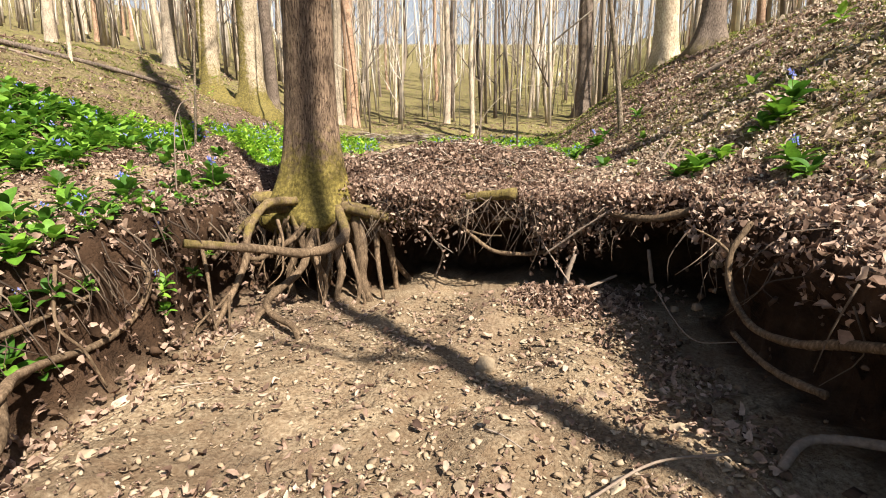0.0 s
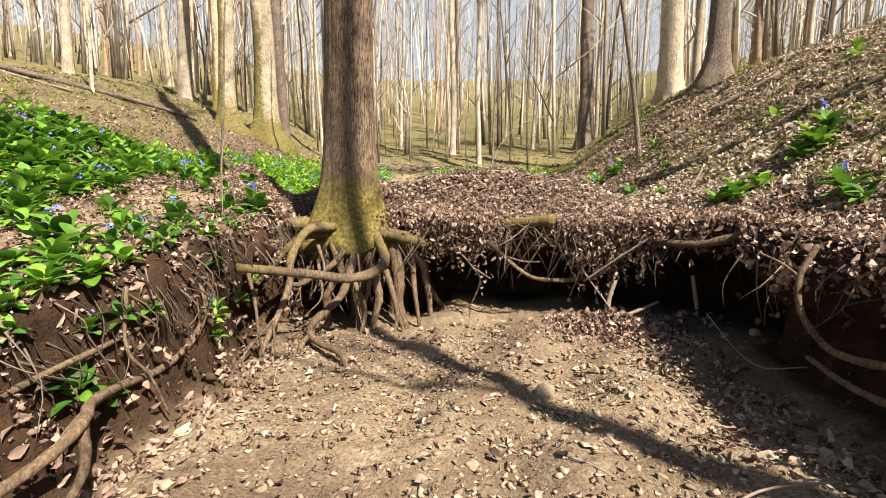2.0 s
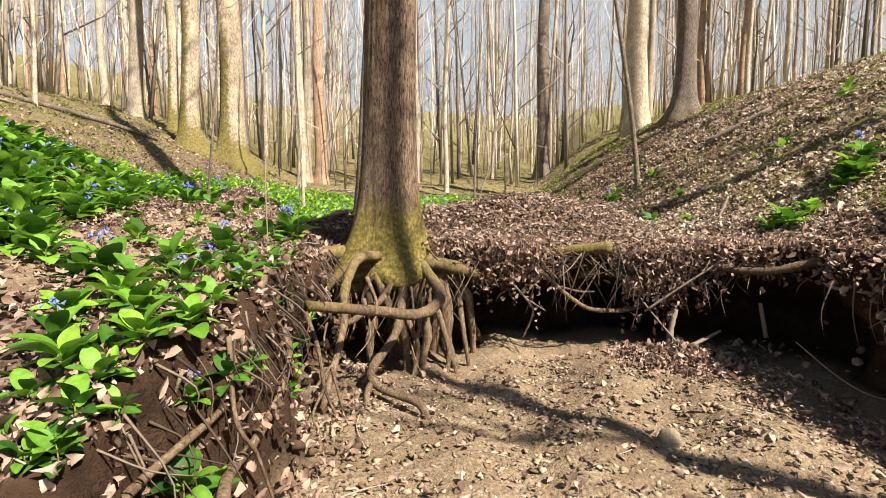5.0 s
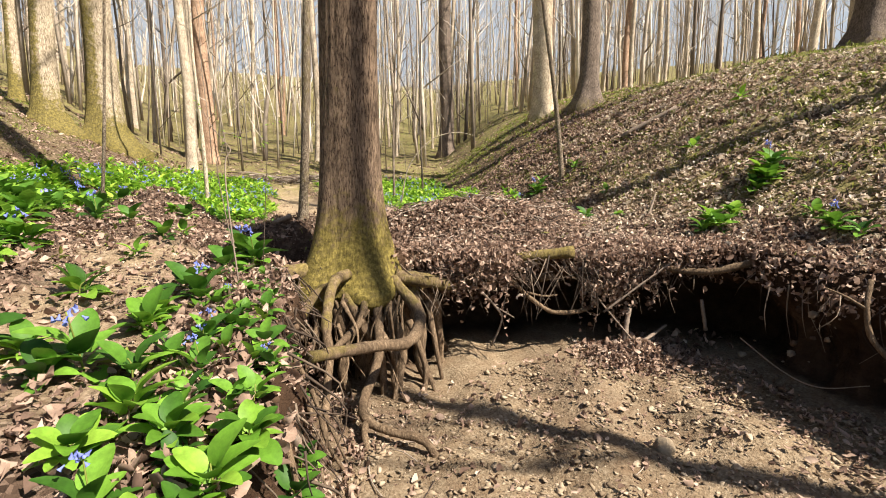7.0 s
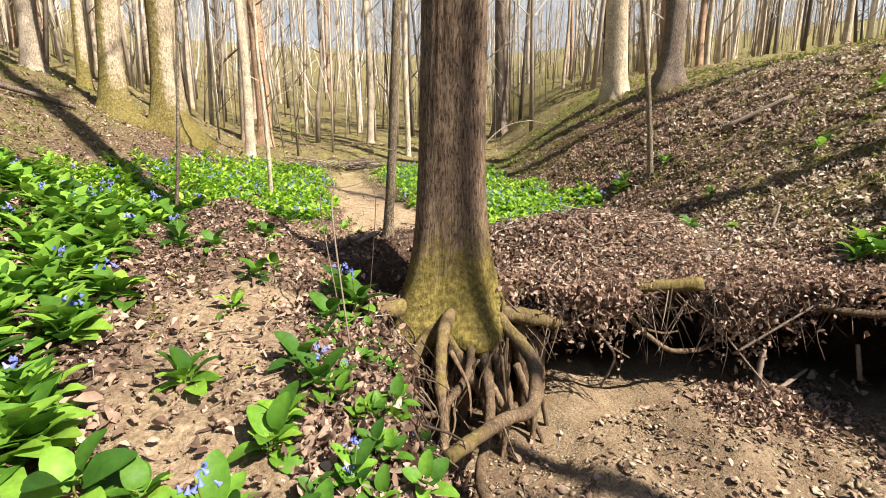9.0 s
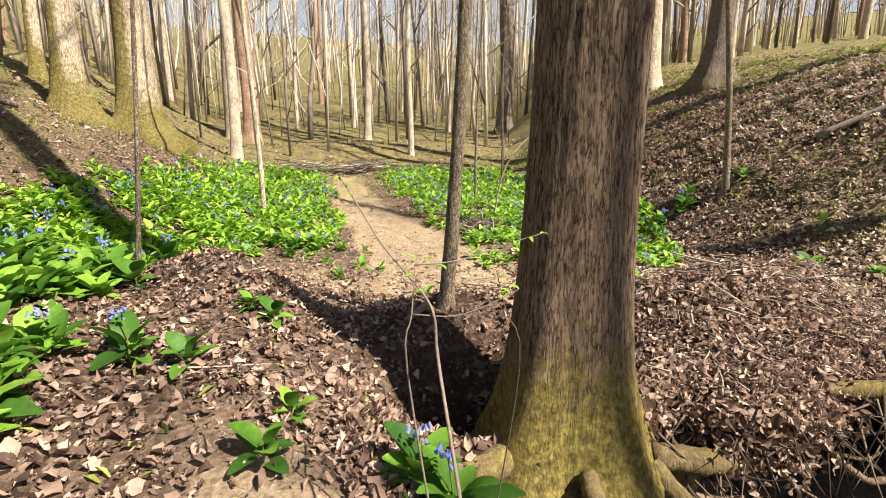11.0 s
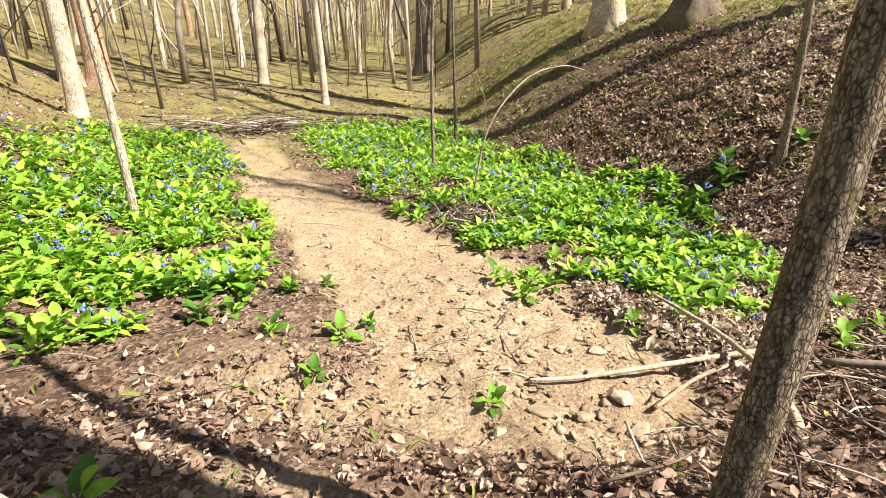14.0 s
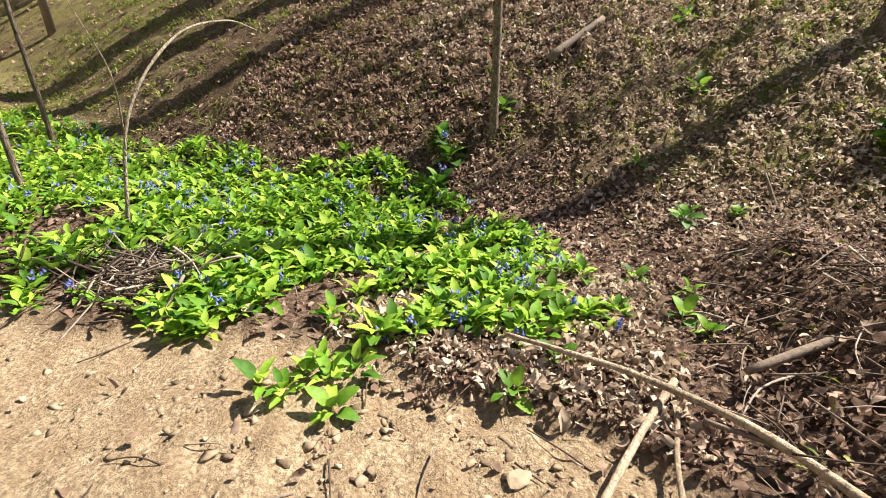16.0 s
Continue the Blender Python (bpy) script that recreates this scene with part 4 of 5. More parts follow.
def brush():
    """Twigs and driftwood caught on the leaf dam and strewn about."""
    rng = random.Random(12)
    store = ([], [])
    for i in range(760):
        x = rng.uniform(-.9, 2.4)
        y = 6.15 + .06 * x * x + rng.gauss(0, .42)
        if float(pool_distance(np.array(x), np.array(y))) < .03 or math.hypot(x + 1.62, y - 5.86) < .6:
            continue
        tube(store, *stick_store(rng, x, y, H(x, y) + rng.uniform(-.02, .06), rng.uniform(.08, .5) ** 1.15, rng.uniform(.002, .009), .45), 5, .1, rng)
    for i in range(90):
        x, y = rng.uniform(-1.7, 1.2), rng.uniform(6.5, 7.4)
        tube(store, *stick_store(rng, x, y, H(x, y) + rng.uniform(.0, .10), rng.uniform(.15, .6), rng.uniform(.003, .009)), 5, .1, rng)
    for i in range(420):
        x, y = rng.uniform(-5, 5.5), rng.uniform(1.5, 13)
        if float(pool_distance(np.array(x), np.array(y))) < .1:
            if rng.random() < .5 or float(pool_distance(np.array(x), np.array(y))) > -.4:
                continue
        tube(store, *stick_store(rng, x, y, H(x, y) + .012, rng.uniform(.1, .6), rng.uniform(.002, .008), .08), 4, .1, rng)
    for i in range(260):
        x, y = rng.gauss(-1.5, .8), rng.gauss(17.4, .35)
        tube(store, *stick_store(rng, x, y, H(x, y) + rng.uniform(0, .22), rng.uniform(.3, 1.1), rng.uniform(.006, .02)), 4, 0, rng)
    for i in range(220):
        x, y = rng.gauss(0.15, .28), rng.gauss(11.2, .28)
        tube(store, *stick_store(rng, x, y, H(x, y) + rng.uniform(0, .22) * math.exp(-abs(x) * 2), rng.uniform(.1, .5), rng.uniform(.003, .012), .8), 4, 0, rng)
    tagged(link("brushwood", *store, TWIG), "dry twigs and driftwood caught in the leaves", "twigs", kind="stuff")


def branch(name, label, runs, bark=None, category="branch", sides=8, moss=0.0):
    """A loose stick or root: its runs of points with first and last radius."""
    rng = random.Random(len(label) * 7 + len(runs))
    ob = None
    for pts, r0, r1 in runs:
        store = ([], [])
        tube(store, spline(pts, 6), (r0, r1), sides, .1, rng)
        if ob is None:
            ob = tagged(link(name, *store, bark or TWIG), label, category)
            moss_attr(ob, lambda c: moss)
        else:
            moss_attr(link("side_branch", *store, bark or TWIG, ob), lambda c: moss)
    return ob


def named_wood():
    branch("mossy_log", "mossy broken log stub jutting from the leaf bank", [([(-.3, 5.85, .95), (.1, 5.7, 1.0), (.45, 5.52, 1.04), (.84, 5.32, 1.09)], .055, .066)], ROOT, "log", 10, 1.0)
    branch("bare_root", "pale crooked root in the dark undercut", [([(.05, 5.45, .85), (.3, 5.45, .62), (.5, 5.4, .46), (.68, 5.4, .38), (1.05, 5.42, .36), (1.5, 5.6, .4)], .022, .028), ([(.3, 5.45, .64), (.5, 5.4, .59), (.7, 5.42, .58)], .014, .009)], ROOT, "root")
    branch("bare_root", "thick root crossing the undercut below the lip", [([(.6, 5.62, .75), (.95, 5.6, .78), (1.3, 5.55, .68), (1.8, 5.4, .6)], .045, .05)], ROOT, "root")
    branch("bare_root", "smooth pale root along the bank's lip", [([(1.72, 4.98, .93), (1.96, 4.80, .88), (2.16, 4.58, .9), (2.38, 4.38, 1.0), (2.62, 4.28, 1.08)], .035, .045)], ROOT, "root")
    branch("bare_root", "long bare root down the dark bank", [([(2.16, 3.2, 1.05), (2.0, 3.13, .84), (1.98, 3.06, .61), (1.98, 2.87, .46), (1.98, 2.68, .43), (1.98, 2.4, .48), (2.0, 2.1, .6), (2.06, 1.6, .75)], .02, .028), ([(2.0, 3.13, .84), (1.95, 3.25, .92), (1.86, 3.35, .98)], .014, .007)], ROOT, "root")
    branch("bare_root", "bare root low on the dark bank", [([(1.97, 2.95, .33), (1.9, 2.62, .31), (1.88, 2.36, .31), (1.9, 2.1, .34)], .018, .024)], ROOT, "root")
    branch("bare_root", "thick bare root winding out of the earthen bank", [([(-2.45, 3.42, .85), (-2.26, 3.38, .7), (-2.24, 3.36, .5), (-2.3, 3.2, .31), (-2.33, 2.9, .26), (-2.33, 2.57, .31), (-2.26, 2.25, .36), (-2.16, 2.05, .35), (-2.22, 1.88, .26), (-2.32, 1.6, .2)], .02, .03), ([(-2.18, 2.08, .35), (-2.12, 1.98, .15), (-2.2, 1.85, -.05)], .026, .018), ([(-2.3, 2.4, .34), (-2.38, 2.2, .2), (-2.3, 2.05, .02)], .02, .012)], ROOT, "root", 10, .2)
    branch("bare_root", "slim root along the earthen bank", [([(-2.3, 2.95, .62), (-2.38, 2.6, .56), (-2.5, 2.2, .5), (-2.6, 1.7, .42)], .012, .022)], ROOT, "root")
    branch("bare_root", "thin root hanging down the earthen bank", [([(-2.38, 2.75, .85), (-2.32, 2.62, .52), (-2.26, 2.72, .3), (-2.2, 2.78, .02)], .012, .007)], ROOT, "root")
    branch("bare_root", "thin root with spread toes", [([(-2.3, 4.3, .7), (-2.16, 4.1, .4), (-2.1, 4.0, .12), (-1.98, 3.85, -.08)], .02, .01), ([(-2.1, 4.0, .14), (-2.16, 3.8, .02), (-2.1, 3.65, -.05)], .012, .005)], ROOT, "root")
    branch("stick", "long pale stick leaning out of the undercut", [([(.72, 5.36, 1.08), (1.02, 5.34, .75), (1.2, 5.2, .45), (1.5, 4.95, .0)], .010, .009)])
    branch("stick", "pale stick leaning on the leaf bank", [([(1.85, 4.85, 1.0), (1.5, 4.98, .72), (1.15, 5.15, .4)], .010, .014)])
    branch("stick", "forked pale twig hanging below the tree", [([(-.3, 5.5, .75), (-.1, 5.42, .52), (0.0, 5.45, .35), (-.1, 5.5, .05)], .012, .012), ([(-.1, 5.42, .52), (.12, 5.38, .38)], .010, .006)])
    branch("stump_stick", "broken upright root stub in the debris", [([(1.5, 5.12, .42), (1.42, 5.08, .2), (1.38, 5.05, -.05)], .025, .035)])
    branch("stick", "pale driftwood stick on the creek debris", [([(1.3, 4.95, .0), (1.6, 4.98, .06), (1.95, 5.0, .2)], .03, .015)])
    branch("stick", "short pale stub hanging in the undercut", [([(2.15, 4.72, .55), (2.2, 4.68, .2)], .018, .022)])
    branch("vine", "thin bent twig lying in the shaded bed", [([(1.95, 4.1, .32), (1.98, 3.7, .12), (2.0, 3.4, .08), (2.1, 3.1, .2)], .006, .005)])
    branch("stick", "curved branch on the shaded creek bed", [([(1.7, 2.05, -.03), (1.9, 2.18, .02), (2.05, 2.15, .06), (2.3, 2.0, .1)], .022, .028)])
    branch("stick", "thin dry stick lying on brown leaves", [([(.7, 1.92, -.1), (1.1, 2.12, -.05), (1.5, 2.12, .0)], .008, .007)])
    branch("broken_stake", "broken pale stick standing out of the slope", [([(2.9, 6.3, 1.4), (3.12, 6.4, 1.72)], .022, .012)])
    branch("broken_stake", "pale splintered stick on the slope", [([(3.3, 6.5, 1.5), (3.6, 6.6, 1.85)], .025, .012)])
    branch("fallen_branch", "pale barkless branch lying on the gravel", [([(-1.42, 8.24, 1.12), (-1.15, 8.1, 1.125), (-.8, 7.96, 1.145), (-.4, 7.79, 1.18), (-.05, 7.62, 1.22)], .012, .02)], BARE_WOOD)
    branch("fallen_branch", "long grey branch across leaves and gravel", [([(.09, 8.5, 1.26), (-.05, 8.1, 1.28), (-.15, 7.8, 1.28), (-.38, 7.4, 1.28), (-.65, 7.15, 1.28), (-.85, 7.02, 1.28)], .014, .024)], BARE_WOOD)
    branch("stick", "pale broken stick beside the long branch", [([(-.24, 7.63, 1.2), (-.6, 7.68, 1.17), (-.99, 7.67, 1.12)], .012, .014)], BARE_WOOD)
    branch("stick", "thin dry stick on the leaf dam", [([(-.35, 7.55, 1.24), (-.5, 7.25, 1.26), (-.85, 7.05, 1.3)], .012, .01)])
    branch("log_piece", "short weathered log on dead leaves", [([(.01, 7.3, 1.3), (.3, 6.8, 1.42)], .022, .026)])
    branch("stick", "weathered stick on the leaf dam", [([(.62, 6.62, 1.5), (.85, 6.9, 1.42)], .022, .018)])
    branch("stick", "driftwood stick at the foot of the sapling", [([(-2.12, 6.84, H(-2.12, 6.84) + .04), (-2.32, 6.7, H(-2.12, 6.84) - .02)], .03, .022)])
    branch("stick", "grey stick on the gravel edge", [([(-2.45, 7.75, 1.13), (-2.35, 7.98, 1.15)], .02, .015)])
    branch("fallen_log", "weathered log lying on the leafy slope", [([(4.55, 8.75, H(4.55, 8.75) + .06), (5.3, 8.1, H(5.3, 8.1) + .08)], .06, .045)])
    branch("fallen_log", "dark fallen trunk on the leafy rise", [([(-11.5, 11.5, H(-11.5, 11.5) + .1), (-8.4, 12.6, H(-8.4, 12.6) + .1), (-7.2, 13.2, H(-7.2, 13.2) + .1)], .07, .05)], BARK_DARK)
    branch("fallen_log", "pale fallen branch on the leafy rise", [([(-10.8, 10.9, H(-10.8, 10.9) + .06), (-9, 11.2, H(-9, 11.2) + .06)], .035, .025)])
    branch("fallen_log", "dark rotten log beside the tree", [([(-2.62, 6.2, H(-2.62, 6.2) + .02), (-2.42, 6.16, H(-2.42, 6.16) + .03), (-2.22, 6.12, H(-2.22, 6.12) + .03)], .016, .03)], BARK_DARK)
    branch("bent_sapling", "bare sapling bent over in an arch", [([(.75, 12.1, H(.75, 12.1) - .05), (.95, 12.0, 2.35), (1.5, 11.9, 3.0), (2.1, 11.8, 3.2), (2.6, 11.8, 3.15)], .018, .006), ([(.9, 12.03, 2.2), (.8, 11.9, 2.7), (.6, 11.9, 3.2)], .008, .003)], BARK_PALE, "sapling")


# ---- plants ----
LEAF_V, LEAF_F = oval(8)
SMALL_V, SMALL_F = oval(4)
BLADE_V, BLADE_F = oval(3)


def rosette(n, size, rs):
    """Poses of the leaves of one plant."""
    yaw = np.arange(n) * 2.4 + rs.uniform(-.4, .4, n)
    lift = np.linspace(.3, 1.25, n) + rs.uniform(-.15, .15, n)
    L = size * rs.uniform(.65, 1.1, n)
    at = np.stack([-np.sin(yaw) * .03, np.cos(yaw) * .03, np.linspace(.02, size * .75, n)], -1)
    return at, turns(yaw, lift, rs.uniform(-.3, .3, n)), np.stack([L * rs.uniform(1.2, 1.55, n), L, L], -1), np.stack([rs.uniform(.25, .6, n), rs.uniform(-.75, -.3, n), 0 * yaw], -1)


def bell_cluster(rs, n, spread):
    """Small drooping bells: cones of five sides."""
    v, f = [], []
    for i in range(n):
        c = rs.normal(0, spread, 3)
        d = Vector((rs.normal(0, .5), rs.normal(0, .5), -1)).normalized()
        q = d.to_track_quat("Z", "Y").to_matrix()
        b = len(v)
        for rad, zz in ((.003, 0), (.005, .012), (.011, .024)):
            for k in range(5):
                p = q @ Vector((rad * math.cos(k * 1.257), rad * math.sin(k * 1.257), zz))
                v.append((p.x + c[0], p.y + c[1], p.z + c[2]))
        for r in range(2):
            for k in range(5):
                j = (k + 1) % 5
                f.append((b + r * 5 + k, b + r * 5 + j, b + r * 5 + 5 + j, b + r * 5 + 5 + k))
    return np.array(v), np.array(f)


def plant_kinds():
    kinds = []
    for i, (n, size, bells, label) in enumerate(((9, .15, 0, "green bluebell plant with oval leaves"), (11, .17, 9, "bluebell plant with drooping blue-violet flowers"), (16, .15, 0, "big-leaved bright green woodland plant"), (7, .12, 0, "small bright green leafy sprout"), (13, .20, 12, "tall bluebell plant with blue flowers above broad leaves"))):
        rs = np.random.RandomState(60 + i)
        ob = thing("bluebell_plant" if i != 2 and i != 3 else "leafy_plant", (0, 0, -50), label, "plant", "woodland plants on the bank")
        at, rot, sc, cu = rosette(n, size, rs)
        for k in range(n):
            v, f = scatter(LEAF_V, LEAF_F, at[k:k + 1], rot[k:k + 1], sc[k:k + 1], cu[k:k + 1])
            fast_mesh("leaf", v, f, BRIGHT_LEAF if i in (2, 3) else BROADLEAF, ob, True)
        store = ([], [])
        top = Vector((.03, .02, size * (1.7 if bells else .8)))
        tube(store, spline([(0, 0, -.02), (0.01, 0, size * .6), top], 4), (.005, .003), 5)
        link("stem", *store, GRASS, ob)
        if bells:
            v, f = bell_cluster(rs, bells, .022)
            for k in range(bells):
                fast_mesh("bell", v[15 * k:15 * k + 15] + np.array(top), f[:10], BLUE, ob, True)
        kinds.append(ob)
    return kinds


def place_plants():
    kinds = plant_kinds()
    rs = random.Random(8)
    spots = []
    for i in range(62):
        y = rs.uniform(1.9, 5.2)
        x = -2.62 - .08 * math.sin(y * 1.3) + .25 * max(0, min(1, (y - 3.4) / 1.6)) + rs.gauss(-.03, .14)
        spots.append((x, y, rs.choice((0, 1, 0, 0, 0, 3, 3)), rs.uniform(.30, .58) + .12 * (y < 4.0)))
    for x, y, k, s in ((-2.9, 2.85, 2, .95), (-2.75, 2.7, 2, .85), (-3.02, 2.7, 2, .75), (-2.6, 2.45, 2, .85), (-2.76, 2.3, 2, .85), (-2.5, 2.65, 2, .75), (-2.9, 2.45, 1, .7), (-2.45, 2.4, 0, .9), (-3.4, 3.45, 2, .7), (-3.25, 3.2, 0, .8), (-2.96, 3.79, 2, .75), (-3.0, 3.65, 2, .6), (-3.37, 4.1, 3, 1), (-2.79, 4.05, 1, .9), (-3.5, 2.7, 2, 1), (-3.75, 3.0, 2, 1), (-3.6, 3.5, 0, 1), (-4.0, 3.6, 2, .9), (-4.3, 4.2, 2, .9), (-2.95, 3.15, 0, .9), (-3.0, 3.65, 3, 1.1), (-3.15, 3.3, 1, 1), (-3.4, 4.1, 3, 1), (-2.9, 4.3, 0, .9), (-3.3, 4.9, 3, .8), (-2.6, 5.3, 1, 1), (-2.5, 5.1, 4, 1), (-2.7, 4.9, 0, 1), (-3.1, 5.7, 3, .8),
                       (2.73, 5.0, 2, 1.15), (2.85, 5.25, 2, 1.1), (3.0, 5.05, 2, 1.0), (2.6, 5.1, 0, 1.1), (3.55, 5.0, 2, 1.2), (3.75, 5.15, 4, 1.1), (3.62, 5.2, 2, 1.1), (3.45, 5.12, 0, 1.2), (2.95, 3.9, 4, .9), (2.9, 3.65, 0, .9), (3.1, 4.2, 3, 1), (4.4, 6.9, 3, 1.3), (5.6, 7.0, 3, 1.3), (2.5, 7.2, 0, 1), (2.7, 6.7, 2, .6), (3.2, 7.6, 3, 1), (3.4, 9.9, 0, 1.2), (3.15, 9.7, 4, 1.1), (3.75, 9.2, 0, 1), (2.75, 9.75, 1, 1.1),
                       (-3.35, 6.9, 2, .55), (-3.2, 6.75, 0, .8), (-3.9, 6.3, 1, 1), (-3.6, 6.2, 0, .9), (-4.35, 7.3, 2, 1), (-4.6, 7.2, 2, 1.1), (-4.8, 7.6, 2, 1), (-4.25, 7.75, 0, 1.1), (-4.5, 8.0, 4, 1.1), (-4.9, 7.0, 2, 1), (-4.15, 8.25, 1, 1), (-3.55, 7.9, 3, .8),
                       (-2.28, 9.3, 3, .95), (-2.0, 9.45, 3, .6), (-.64, 9.23, 3, 1.0), (-1.75, 8.19, 3, .7), (-2.6, 8.84, 3, .7), (-2.68, 9.6, 3, .9), (-2.45, 10.1, 2, .7), (-2.75, 10.2, 2, .6), (-3.05, 10.3, 1, .8), (-3.3, 10.4, 0, .9), (-3.13, 9.95, 0, .9), (-2.9, 10.0, 3, .8), (-.25, 8.4, 3, .8), (.05, 8.2, 3, .8), (.75, 7.45, 3, .9), (.55, 7.35, 3, .7), (1.35, 7.7, 3, .9), (1.1, 7.35, 3, .7), (-2.1, 10.2, 3, .7), (-3.2, 5.4, 0, .8), (-2.25, 6.25, 3, .8)):
        spots.append((x, y, k, s))
    used = set()
    for x, y, k, s in spots:
        m = pose(x, y, H(x, y) - .005, rs.uniform(-8, 8), rs.uniform(-8, 8), rs.uniform(0, 360)) @ Matrix.Scale(s, 4)
        if k not in used:
            used.add(k)
            kinds[k].matrix_basis = m
        else:
            c = copy_thing(kinds[k], m)
            c.matrix_basis = m


def meadow():
    rs = np.random.RandomState(3)
    N = 22000
    x, y = rs.uniform(-7, 3.8, N), rs.uniform(3.2, 18, N)
    ok = rs.random_sample(N) < bluebells(x, y) * np.where(y > 13, .6, 1)
    x, y = x[ok], y[ok]
    V, F, base = ([], []), ([], []), [0, 0]
    BV, BF, bb = [], [], 0
    for px, py in zip(x, y):
        n = rs.randint(6, 10) if py < 12 else rs.randint(4, 7)
        near = px < -3.3 and py < 8.6
        size = rs.uniform(.09, .17) if near else rs.uniform(.065, .14)
        at, rot, sc, cu = rosette(n, size, rs)
        sc[:, 0] *= 1.0 if near else .78
        q = rs.uniform(0, 6.28)
        Q = turns(np.array([q]), np.array([0.]), np.array([0.]))[0]
        z = H(px, py)
        v, f = scatter(SMALL_V, SMALL_F, at @ Q.T + (px, py, z), Q @ rot, sc, cu)
        k = int(near)
        V[k].append(v)
        F[k].append(f + base[k])
        base[k] += len(v)
        if rs.random_sample() < .10:
            for _ in range(1):
                v, f = bell_cluster(rs, 6, .02)
                v = v * 1.15 + (px + rs.normal(0, .05), py + rs.normal(0, .05), z + size * rs.uniform(1.1, 1.6))
                BV.append(v)
                BF.append(f + bb)
                bb += len(v)
    tagged(fast_mesh("bluebell_carpet", np.concatenate(V[0]), np.concatenate(F[0]), GREEN, None, True), "dense carpet of fresh green bluebell leaves", "plants", kind="stuff")
    tagged(fast_mesh("bluebell_bed", np.concatenate(V[1]), np.concatenate(F[1]), NEAR_GREEN, None, True), "broad mid-green bluebell leaves beside the footpath", "plants", kind="stuff")
    tagged(fast_mesh("bluebell_flowers", np.concatenate(BV), np.concatenate(BF), BLUE, None, True), "drooping blue-violet bluebell flowers over the carpet", "flowers", kind="stuff")


def shoots():
    """Sparse low green shoots on the slopes."""
    rs = np.random.RandomState(4)
    N = 240000
    x, y = rs.uniform(-12, 9, N), rs.uniform(2, 20, N)
    w = step(x, 2.5, 3.6) * (0.75 + .5 * step(x, 3.6, 5.5)) + .35 * step(-x, 4.8, 7.5) + .08
    w = w * step(waves(x, y, .8, 51) + .6 * waves(x, y, .3, 52), -.1, .8) * (pool_distance(x, y) > .15) * (1 - silt_mask(x, y))
    ok = rs.random_sample(N) < w
    x, y = x[ok], y[ok]
    n = len(x)
    L = rs.uniform(.035, .10, n)
    rot = turns(rs.uniform(0, 6.28, n), rs.uniform(.2, 1.3, n), rs.normal(0, .4, n))
    v, f = scatter(BLADE_V, BLADE_F, settle(x, y, .01), rot, np.stack([L * rs.uniform(.3, .7, n), L, L], -1), np.stack([0 * L, rs.uniform(-.6, 0, n), 0 * L], -1))
    tagged(fast_mesh("green_shoots", v, f, GRASS), "sparse pale green shoots among leaves on the slopes", "shoots", kind="stuff")


# ---- stones ----
def pebble_shape(rs, flat=.55):
    bm = bmesh.new()
    for k in range(11):
        a, b = rs.uniform(0, 6.28), rs.uniform(-1, 1)
        q = math.sqrt(1 - b * b)
        bm.verts.new((math.cos(a) * q, math.sin(a) * q, b * flat))
    hull = bmesh.ops.convex_hull(bm, input=bm.verts)
    bmesh.ops.delete(bm, geom=[g for g in hull["geom_interior"] if isinstance(g, bmesh.types.BMVert)], context="VERTS")
    bmesh.ops.triangulate(bm, faces=bm.faces[:])
    bm.verts.index_update()
    p = np.array([v.co for v in bm.verts])
    f = np.array([[v.index for v in t.verts] for t in bm.faces])
    bm.free()
    return p, f


def gravel():
    rs = np.random.RandomState(14)
    V, F, base = [], [], 0
    for kind in range(6):
        p, f = pebble_shape(rs, rs.uniform(.15, .36))
        N = 8000
        x, y = rs.uniform(-3.5, 2.4, N), np.where(rs.random_sample(N) < .55, rs.uniform(.6, 5.5, N), rs.uniform(7.3, 15, N))
        d = pool_distance(x, y)
        w = np.where(d < -.35, .45 + .5 * step(waves(x, y, .9, 61), -.2, .6), silt_mask(x, y) * (.45 + .55 * step(waves(x, y, .8, 63), -.3, .4)) * (1 - .85 * step(y, 9.0, 10.6)))
        ok = rs.random_sample(N) < w
        x, y = x[ok], y[ok]
        n = len(x)
        s = .005 + .034 * rs.random_sample(n) ** 3.4
        v, ff = scatter(p, f, settle(x, y, s * .15), turns(rs.uniform(0, 6.28, n), rs.normal(0, .3, n), rs.normal(0, .3, n)), np.stack([s * rs.uniform(.8, 1.5, n), s, s], -1), np.zeros((n, 3)))
        V.append(v)
        F.append(ff + base)
        base += len(v)
    tagged(fast_mesh("gravel", np.concatenate(V), np.concatenate(F), STONE), "small angular tan stones strewn on the creek bed", "gravel", kind="stuff")


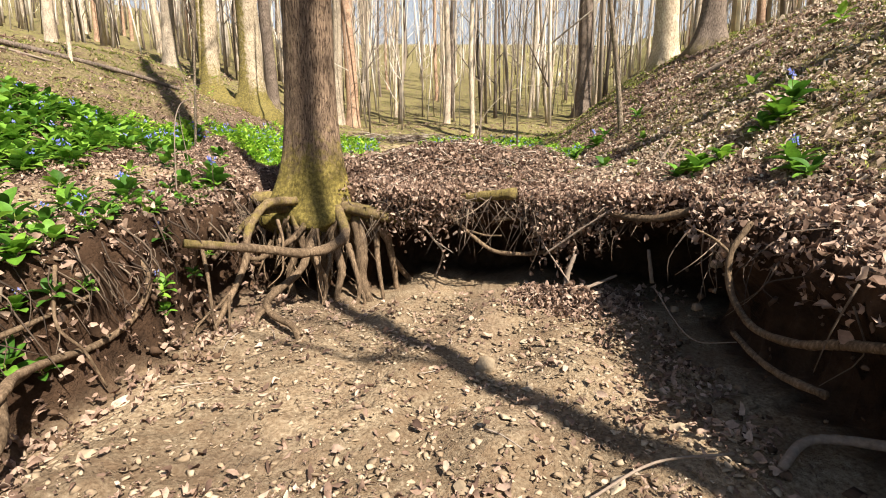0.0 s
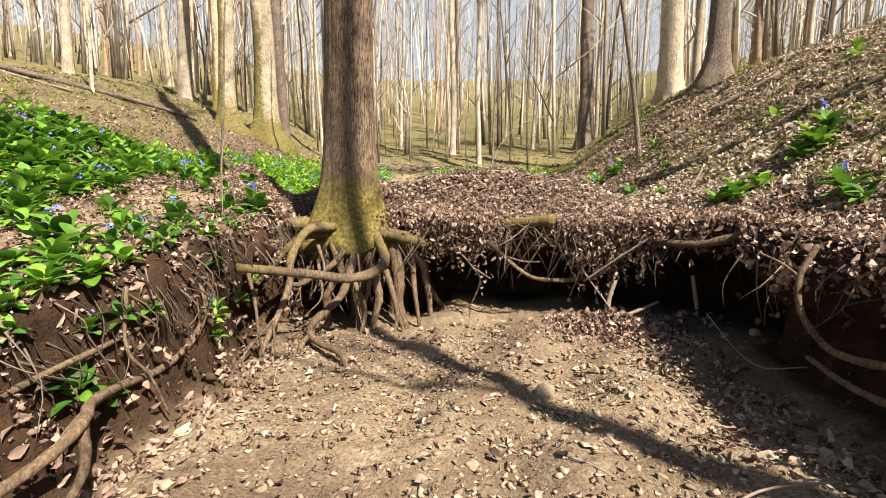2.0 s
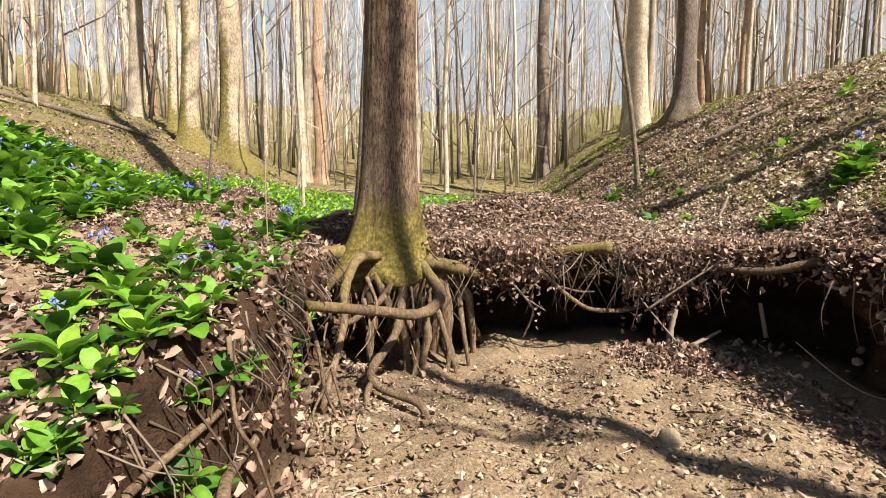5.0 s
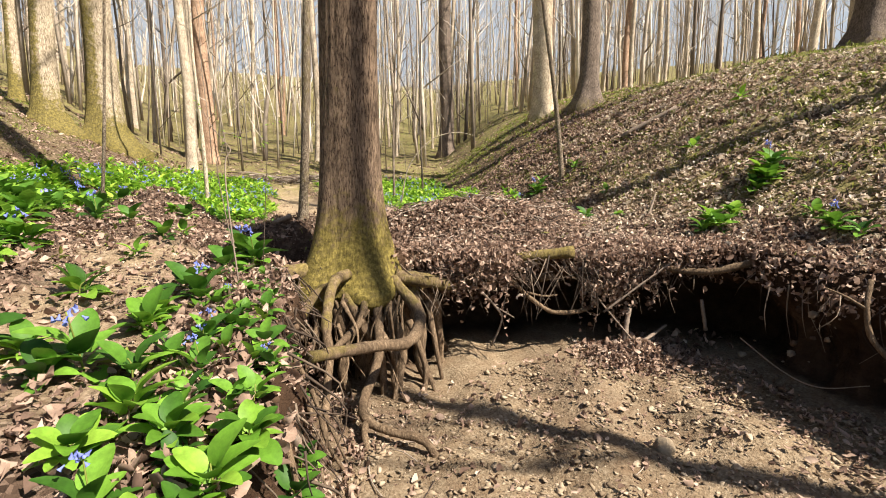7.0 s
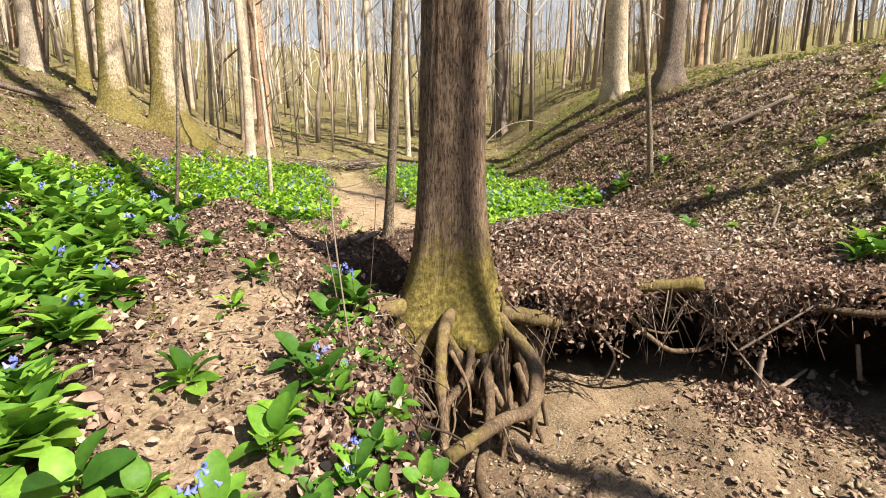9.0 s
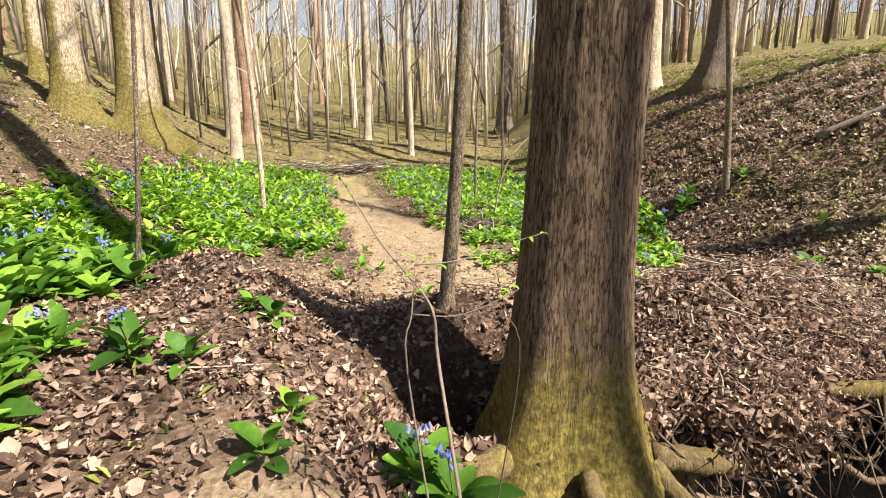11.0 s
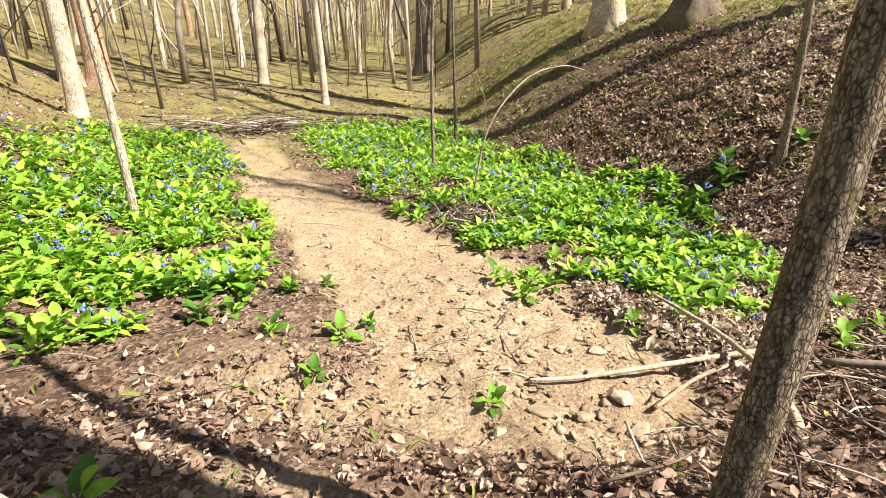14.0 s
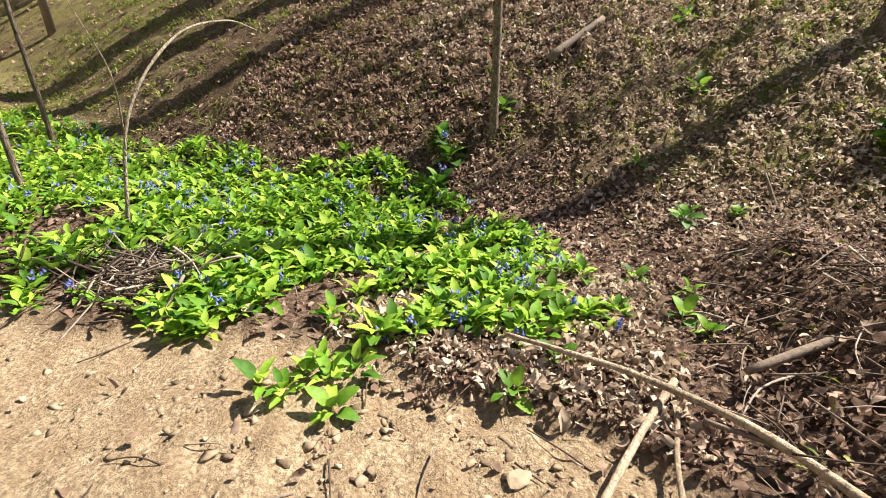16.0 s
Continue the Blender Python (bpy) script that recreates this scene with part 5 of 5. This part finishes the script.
def big_stones():
    rs = np.random.RandomState(15)
    rng = random.Random(16)
    spots = [(.34, 3.5, .095), (-1.0, 1.9, .07), (.62, 3.1, .05), (1.42, 2.5, .06), (1.1, 3.6, .055), (.9, 2.1, .07), (.1, 2.05, .06), (-.25, 1.7, .06), (-1.9, 2.2, .06), (-2.1, 2.75, .06), (-1.75, 1.8, .05), (.2, 4.2, .05), (-.3, 2.5, .05), (.75, 4.0, .045),
             (-2.1, 7.55, .07), (-2.4, 7.45, .08), (-1.45, 8.45, .06), (-1.55, 8.0, .07), (-.95, 8.45, .05), (-1.25, 8.25, .045), (-1.05, 7.85, .08), (-1.9, 8.4, .05), (-1.7, 8.9, .045), (-1.42, 8.75, .05), (-1.0, 8.1, .075), (-.75, 8.3, .06), (-1.6, 8.3, .05), (-1.85, 8.0, .05), (-1.35, 7.85, .06), (-2.0, 8.75, .05), (-1.1, 8.8, .04), (-.8, 7.75, .06), (-1.75, 7.7, .06), (-2.2, 8.2, .045), (-1.2, 7.6, .07), (-2.3, 9.0, .04)]
    for x, y, s in spots:
        bm = bmesh.new()
        if s > .09:
            bmesh.ops.create_icosphere(bm, subdivisions=3, radius=1)
            for v in bm.verts:
                n = v.co.normalized()
                v.co = n * (0.85 + .25 * noise.noise(n * 1.3) + .06 * noise.noise(n * 5)) * s
        else:
            for k in range(13):
                a, b = rng.uniform(0, 6.28), rng.uniform(-1, 1)
                q = math.sqrt(1 - b * b)
                bm.verts.new((math.cos(a) * q * s * 1.25, math.sin(a) * q * s * .9, b * s * rng.uniform(.3, .55)))
            hull = bmesh.ops.convex_hull(bm, input=bm.verts)
            bmesh.ops.delete(bm, geom=[g for g in hull["geom_interior"] if isinstance(g, bmesh.types.BMVert)], context="VERTS")
            bmesh.ops.bevel(bm, geom=bm.edges[:], offset=s * .06, segments=1, affect="EDGES")
        me = bpy.data.meshes.new("stone")
        bm.to_mesh(me)
        bm.free()
        me.materials.append(STONE_ONE)
        ob = new("stone", me)
        ob.matrix_world = pose(x, y, H(x, y) + s * .25, rng.uniform(-12, 12), rng.uniform(-12, 12), rng.uniform(0, 360))
        tagged(ob, "round tan boulder half sunk in the creek bed" if s > .09 else "angular tan stone lying on the creek bed", "stone", "loose stones of the creek bed")


STONE_ONE = mat_random("tan_stone", [(0, (.22, .165, .105)), (.5, (.32, .245, .16)), (1, (.43, .35, .245))], 0.9, by_object=True, grain=14)


def sprout():
    """The thin budding twig in front of the big tree."""
    ob = thing("budding_twig", (-2.6, 4.95, H(-2.6, 4.95)), "thin pale twigs with a few opening green leaves", "sapling")
    o = ob.location
    store = ([], [])
    runs = [[(-2.6, 4.5, H(-2.6, 4.5) - .03), (-2.66, 4.7, 1.75), (-2.665, 4.84, 2.0), (-2.641, 4.95, 2.074), (-2.641, 5.049, 2.115), (-2.695, 5.124, 2.191), (-2.762, 5.184, 2.28), (-2.818, 5.24, 2.386), (-2.879, 5.284, 2.497)],
            [(-2.62, 4.9, o.z - .03), (-2.731, 4.943, 1.918), (-2.7, 5.006, 2.079), (-2.672, 5.063, 2.243)],
            [(-2.7, 5.006, 2.079), (-2.575, 4.961, 2.076), (-2.463, 4.95, 2.106), (-2.362, 4.943, 2.15)],
            [(-2.679, 5.058, 2.225), (-2.541, 5.026, 2.238), (-2.405, 5.002, 2.282), (-2.278, 4.966, 2.323)],
            [(-2.719, 5.14, 2.224), (-2.632, 5.131, 2.251), (-2.561, 5.085, 2.196)],
            [(-2.45, 4.95, o.z - .03), (-2.387, 4.868, 1.916), (-2.388, 4.974, 2.067), (-2.399, 5.049, 2.212)]]
    radii = (.0062, .0045, .003, .003, .002, .003)
    runs = [[tuple(Vector(p) - o) for p in r] for r in runs]
    for r, w in zip(runs, radii):
        tube(store, spline(r, 4), (w, w * .35), 5)
    link("stem", *store, TWIG, ob)
    rs = np.random.RandomState(2)
    for r in runs:
        for u in range(3):
            p = np.array(r[-1]) + (np.array(r[-2]) - np.array(r[-1])) * u * .3
            v, f = scatter(SMALL_V, SMALL_F, p[None], turns(rs.uniform(0, 6, 1), rs.uniform(.2, 1.2, 1), np.zeros(1)), np.array([[.03, .034, .034]]), np.array([[.6, -.5, 0]]))
            fast_mesh("leaf", v, f, GREEN, ob, True)


litter()
bleached_lit_litter()
rim_litter()
brush()
named_wood()
place_plants()
meadow()
shoots()
gravel()
big_stones()
sprout()
